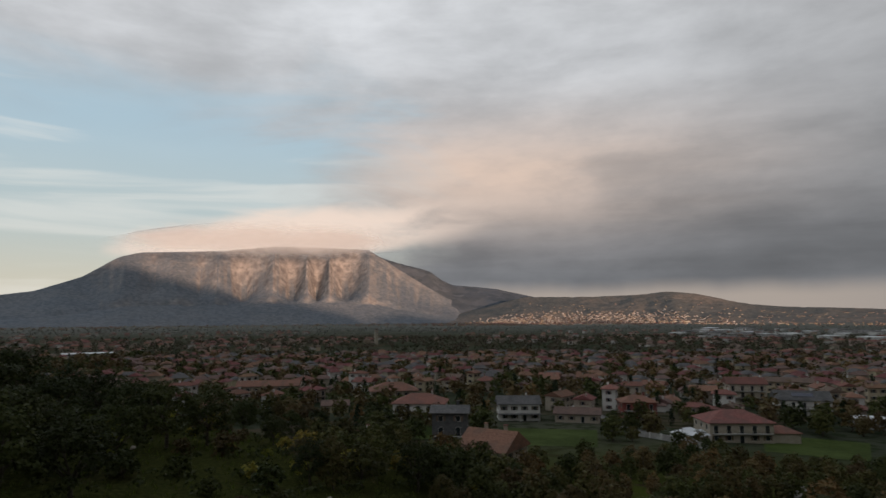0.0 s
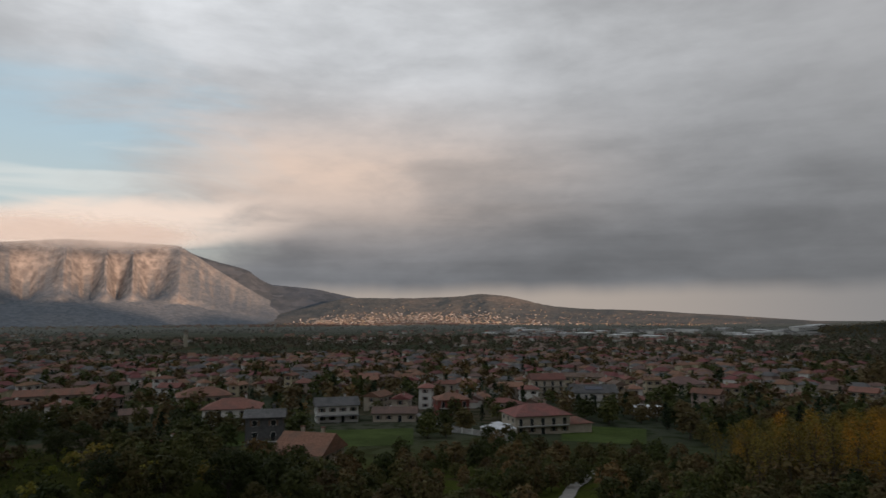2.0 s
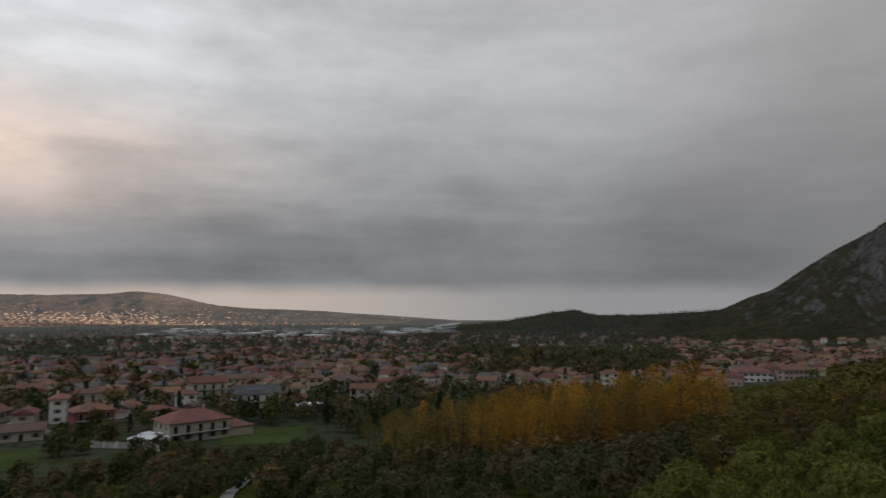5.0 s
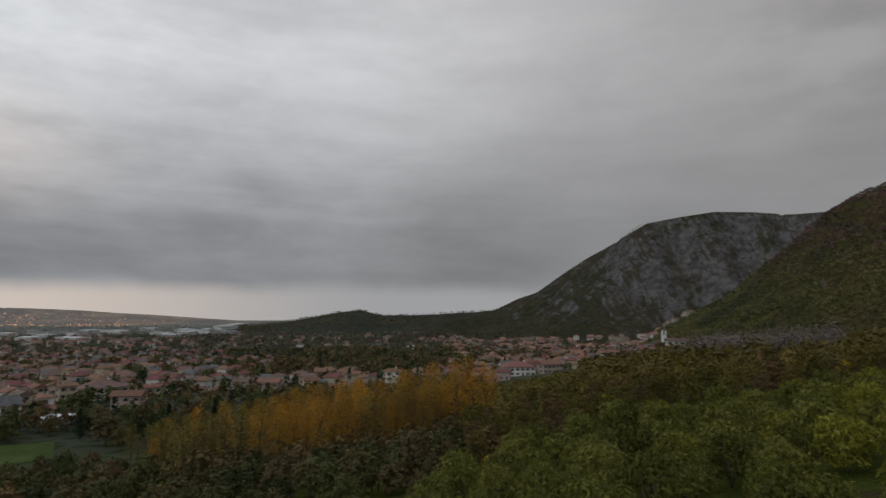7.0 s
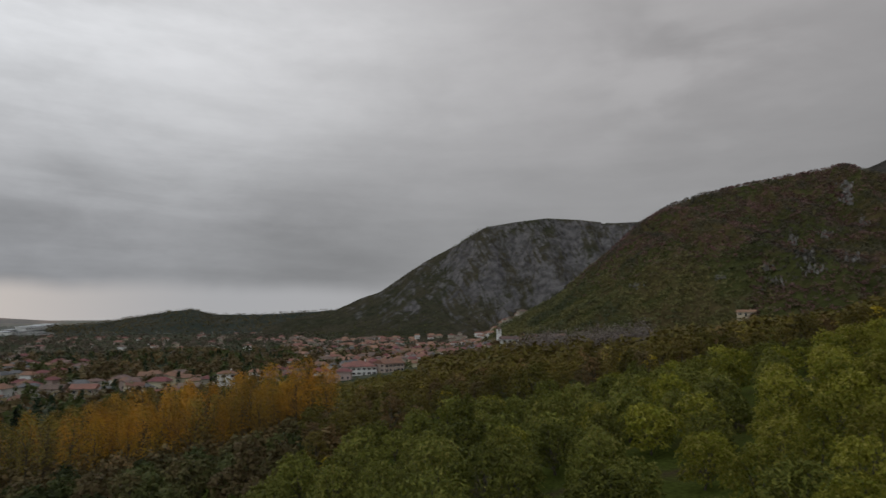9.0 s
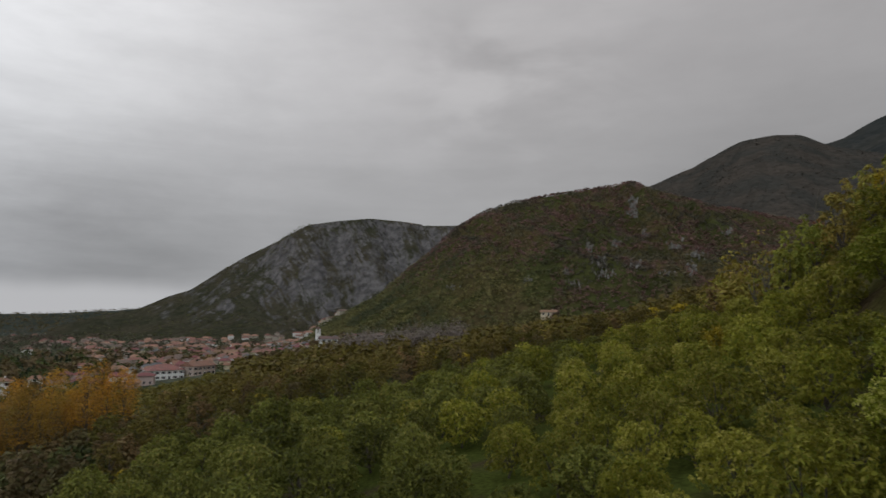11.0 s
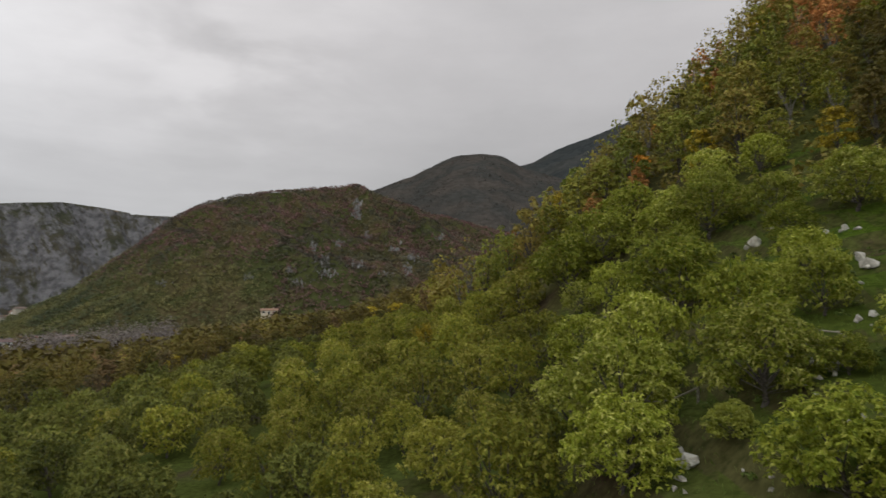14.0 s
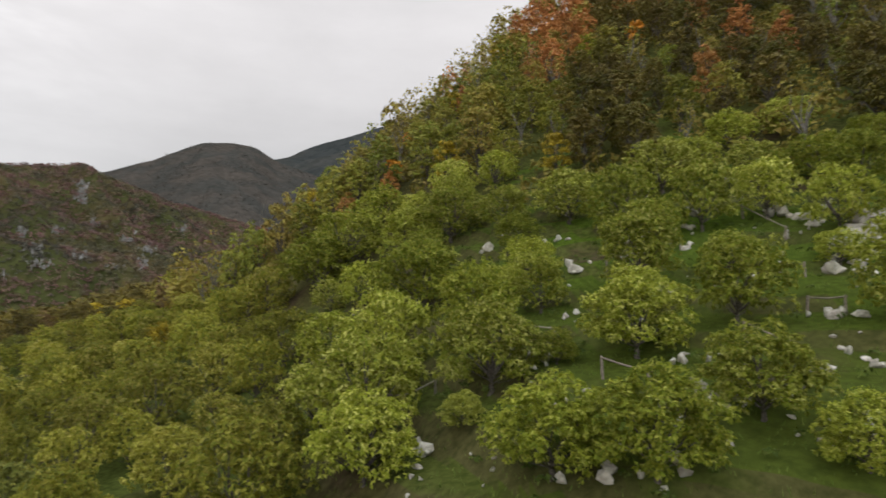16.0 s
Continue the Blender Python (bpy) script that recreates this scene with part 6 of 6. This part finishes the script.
def dead_tree(az, r, height, lean):
    x, y = polar(az, r)
    root = new("dead_tree")
    root.matrix_world = Matrix.Translation((x, y, float(land(x, y)) - .2))
    rng = np.random.default_rng(3)
    v, f = limbs(rng, [bent(rng, (0, 0, 0), (lean, 0, height), .09, .03, 4, .02)], 6)
    new("trunk", mesh_of("dead_trunk", v, f, PALE_BARK, True)).parent = root
    for u, dx in ((.55, -.9), (.7, .8), (.82, -.5)):
        v, f = limbs(rng, [bent(rng, (lean * u, 0, height * u), (lean * u + dx, .3, height * u + .8), .03, .01, 2, .05)], 5)
        new("branch", mesh_of("dead_branch", v, f, PALE_BARK, True)).parent = root
    tagged(root, "bare pale leaning dead tree above the grove", "tree", "dead trees")


dead_tree(123.8, 98, 13.0, -1.2)

# ---- fields, lanes and garden walls near the town ----


def drape(name, a0, a1, r0, r1, material, label, category, lift=0.12, na=24, nr=16):
    A, Rr = np.meshgrid(np.linspace(a0, a1, na), np.linspace(r0, r1, nr))
    x, y = Rr * np.sin(np.radians(A)), Rr * np.cos(np.radians(A))
    return heightmap(name, x[:, ::-1], y[:, ::-1], land(x, y)[:, ::-1] + lift, material, label, category)


FIELD = surface("mown_field", (0.026, 0.042, 0.009), (0.046, 0.066, 0.014), 0.9, 0.95, 0.4, 0.06, (0.07, 0.10, 0.025))
GRAVEL = surface("pale_gravel", (0.20, 0.19, 0.17), (0.34, 0.32, 0.29), 1.2, 0.95, 0.3, 0.2, (0.26, 0.25, 0.22))
drape("field_1", 5.2, 13.2, 186, 222, FIELD, "bright green mown field below the houses", "field")
drape("field_2", -3.0, -0.6, 196, 230, FIELD, "bright green mown field below the houses", "field")
drape("field_3", 26.0, 33.0, 196, 232, FIELD, "green meadow in front of a white house", "field")


def lane(name, points, width, material, label):
    """A lane that follows the ground along the given headings and distances."""
    pts = np.array([polar(a, r) for a, r in points])
    t = np.linspace(0, 1, len(pts))
    tt = np.linspace(0, 1, 14 * (len(pts) - 1) + 1)
    cx, cy = np.interp(tt, t, pts[:, 0]), np.interp(tt, t, pts[:, 1])
    w = np.hanning(15)
    w /= w.sum()
    cx, cy = np.convolve(np.pad(cx, 7, "edge"), w, "valid"), np.convolve(np.pad(cy, 7, "edge"), w, "valid")
    dx, dy = np.gradient(cx), np.gradient(cy)
    n = np.hypot(dx, dy)
    off = np.linspace(-width / 2, width / 2, 4)[:, None]
    x, y = cx + off * dy / n, cy - off * dx / n
    z = np.tile(land(cx, cy) + .3, (4, 1))
    heightmap(name, x, y, z, material, label, "lane")
    return cx, cy


lane("lane_1", LANE, 2.0, GRAVEL, "narrow pale lane winding through the scrub")
lane("lane_2", [(13.0, 262), (15.0, 232), (18.0, 214), (21.5, 206)], 4.5, ASPHALT, "pale lane between the houses")


def garden_wall(az0, r0, az1, r1, h, label):
    (x0, y0), (x1, y1) = polar(az0, r0), polar(az1, r1)
    L = math.hypot(x1 - x0, y1 - y0)
    root = new("garden_wall")
    root.matrix_world = Matrix.Translation((x0, y0, float(land(x0, y0)))) @ Matrix.Rotation(math.atan2(y1 - y0, x1 - x0), 4, "Z")
    n = max(2, int(L / 4))
    for i in range(n):
        t = (i + .5) / n
        z = float(land(x0 + (x1 - x0) * t, y0 + (y1 - y0) * t)) - float(land(x0, y0))
        boxed("panel", (L * i / n, L * (i + 1) / n - .06, -.12, .12, z - 1.0, z + h), CONCRETE, root)
        boxed("post", (L * i / n - .17, L * i / n + .17, -.17, .17, z - 1.0, z + h + .15), WALLS[0], root)
    tagged(root, label, "wall", "garden walls")


garden_wall(16.6, 212, 20.2, 200, 1.6, "pale concrete garden wall along the lane")
garden_wall(20.2, 199, 22.0, 190, 1.6, "pale concrete garden wall along the lane")
garden_wall(12.6, 252, 15.2, 226, 1.3, "pale concrete garden wall along the lane")


def marquee(az, r, w):
    """A white tent with a peaked top."""
    x, y = polar(az, r)
    root = new("marquee")
    bm = bmesh.new()
    slab_roof(bm, w, w * .7, 2.6, 1.5, 0.1, 0.05, True)
    part("canopy", bm, WHITE_METAL, root, "white canvas canopy")
    for sx in (-1, 1):
        for sy in (-1, 1):
            boxed("pole", (sx * w * .48 - .06, sx * w * .48 + .06, sy * w * .34 - .06, sy * w * .34 + .06, -.6, 2.6), FRAME, root)
    stand(root, x, y, 15, "white peaked garden marquee beside a house", "marquees", "tent")


marquee(20.4, 205, 8)
marquee(21.3, 202, 5)

# ---- woods and bare rock on the hills ----


def hill_wood(name, hill, a0, a1, r0, r1, count, size, leaves, per, label, seed, low=0.0, z0=-99, z1=9999):
    rng = random.Random(seed)
    vs, n_all, nr = [], 0, np.random.default_rng(seed)
    tries = 0
    while n_all < count and tries < count * 4:
        tries += 1
        az, r = rng.uniform(a0, a1), math.sqrt(rng.uniform(r0 * r0, r1 * r1))
        x, y = polar(az, r)
        z = hill_height(hill, az, r)
        if z is None or float(fbm(np.array(x / 45), np.array(y / 45), 3, seed)) < low:
            continue
        if not z0 < z + rng.gauss(0, 18) < z1:
            continue
        p = (x, y, z)
        s = size * rng.uniform(.6, 1.3)
        d = nr.normal(0, 1, (per, 3))
        d /= np.linalg.norm(d, axis=1)[:, None]
        d[:, 2] = np.abs(d[:, 2])
        at = np.array(p) + [0, 0, s * .25] + d * s * .5 * nr.uniform(.5, 1, (per, 1))
        vs.append(single(leaves_at(nr, at, d, s * .30, .0, .5)[0].reshape(-1, 4, 3)).reshape(-1, 3))
        n_all += 1
    v = np.concatenate(vs)
    tagged(new(name, mesh_of(name, v, blades(len(v) // 3), leaves)), label, "trees", kind="stuff")


HILL_LEAVES = leaf("hill_wood_leaves", [(0.048, 0.049, 0.035), (0.087, 0.070, 0.049), (0.136, 0.079, 0.067), (0.163, 0.085, 0.075), (0.114, 0.095, 0.053), (0.060, 0.061, 0.038)], 0.0, patch=0.017)
FOOT_LEAVES = leaf("hill_foot_leaves", [(0.047, 0.055, 0.027), (0.071, 0.075, 0.032), (0.112, 0.105, 0.038), (0.143, 0.120, 0.044)], 0.0, patch=0.017)
SUMMIT_LEAVES = leaf("summit_leaves", [(0.047, 0.044, 0.034), (0.066, 0.054, 0.041), (0.076, 0.061, 0.048)], 0.0)
hill_wood("hill_wood", "mountain_5", 76, 128, 430, 890, 10500, 4.3, HILL_LEAVES, 10, "brown autumn wood over the rounded hill's top", 1, .16, 105)
hill_wood("hill_gully_wood", "mountain_5", 103, 128, 430, 890, 4600, 4.3, HILL_LEAVES, 10, "brown autumn wood in the rocky hill's gullies", 6, .2, -99, 110)
hill_wood("hill_foot_wood", "mountain_5", 78, 105, 430, 890, 6800, 4.3, FOOT_LEAVES, 10, "olive wood over the rounded hill's lower slope", 5, .12, -99, 105)
hill_wood("summit_wood", "mountain_6", 108, 128, 700, 1480, 3000, 4.2, SUMMIT_LEAVES, 5, "brown wood over the farther summit", 2, .38)
hill_wood("low_hill_wood", "mountain_3", 46, 74, 1620, 2110, 2600, 8.0, SCRUB, 6, "dark wood over the low hills", 3)
hill_wood("crag_wood", "mountain_4", 64, 82, 1030, 1740, 1100, 6.0, SCRUB, 6, "dark scrub on the crag's shoulder", 4, .35)


CLIFF_BLOCKS = [m.copy() for m in ROCKS]
for m in CLIFF_BLOCKS:
    m.materials[0] = CLIFF


def hill_sight(hill, az, el):
    """Where the line of sight at this heading and elevation meets a massif."""
    for r in np.linspace(380, 1000, 620):
        z = hill_height(hill, az, r)
        if z is not None and z > HC + r * math.tan(radians(el)):
            return Vector((*polar(az, r), z))
    return None


def rock_face(hill, az, el, w, h, seed):
    """Bare limestone cliff standing out of a hillside: a cluster of angular blocks."""
    rng = np.random.default_rng(seed)
    # find where the line of sight meets the hill
    p = hill_sight(hill, az, el)
    if p is None:
        return
    r = p.xy.length
    w, h = r * math.tan(radians(w)), r * math.tan(radians(h))
    root = new("cliff")
    root.matrix_world = Matrix.Translation(p)
    for i in range(30):
        u, v = rng.normal(0, .26), rng.normal(0, .26)
        s = min(w, h) * rng.uniform(.15, .42)
        q = hill_sight(hill, az + math.degrees(u * w / r), el + math.degrees(v * h / r))
        if q is not None:
            ob = new("block", CLIFF_BLOCKS[i % 8])
            ob.parent = root
            ob.matrix_local = Matrix.LocRotScale(q - p - Vector((q.x, q.y, 0)).normalized() * (s * .25 + 2.0), Euler((rng.uniform(-.3, .3), rng.uniform(-.3, .3), rng.uniform(0, 6.3))), (s * .8, s * .7, s * rng.uniform(1.0, 2.4)))
    tagged(root, "bare pale limestone cliff on the wooded hill", "cliff", "cliffs on the hill")


for i, (az, el, w, h) in enumerate(((109.9, 9.4, 1.0, 2.0), (110.2, 8.6, .8, 1.4), (107.2, 4.6, 1.4, 1.0), (107.6, 3.4, 2.0, .8), (115.2, 4.9, 1.6, 1.0), (114.6, 3.8, 1.0, 1.0), (104.4, 3.6, .8, .6),
                                    (94.2, 2.4, .8, .5), (117.6, 6.6, .8, .6), (106.4, 5.6, .7, .8), (111.0, 6.8, .7, .9), (112.8, 3.4, 1.2, .5), (108.6, 6.0, 1.0, .7), (105.2, 2.6, 1.4, .6), (113.6, 5.6, 1.0, .8), (101.0, 3.0, 1.0, .5), (110.4, 4.2, 1.4, .8))):
    rock_face("mountain_5", az, el, w, h, 70 + i)

# the farmhouse at the hill's foot
spot = hill_sight("mountain_5", 102.8, -0.25)
farm = house(12.0, 6.0, 1, YELLOW, R_ORANGE, name="house", chimneys=1)
farm.matrix_world = pose(spot.x, spot.y, spot.z + 0.5, 0, 0, -112.0)
tagged(farm, "long yellow farmhouse with an orange roof below the wooded hill", "house", "houses of the town")
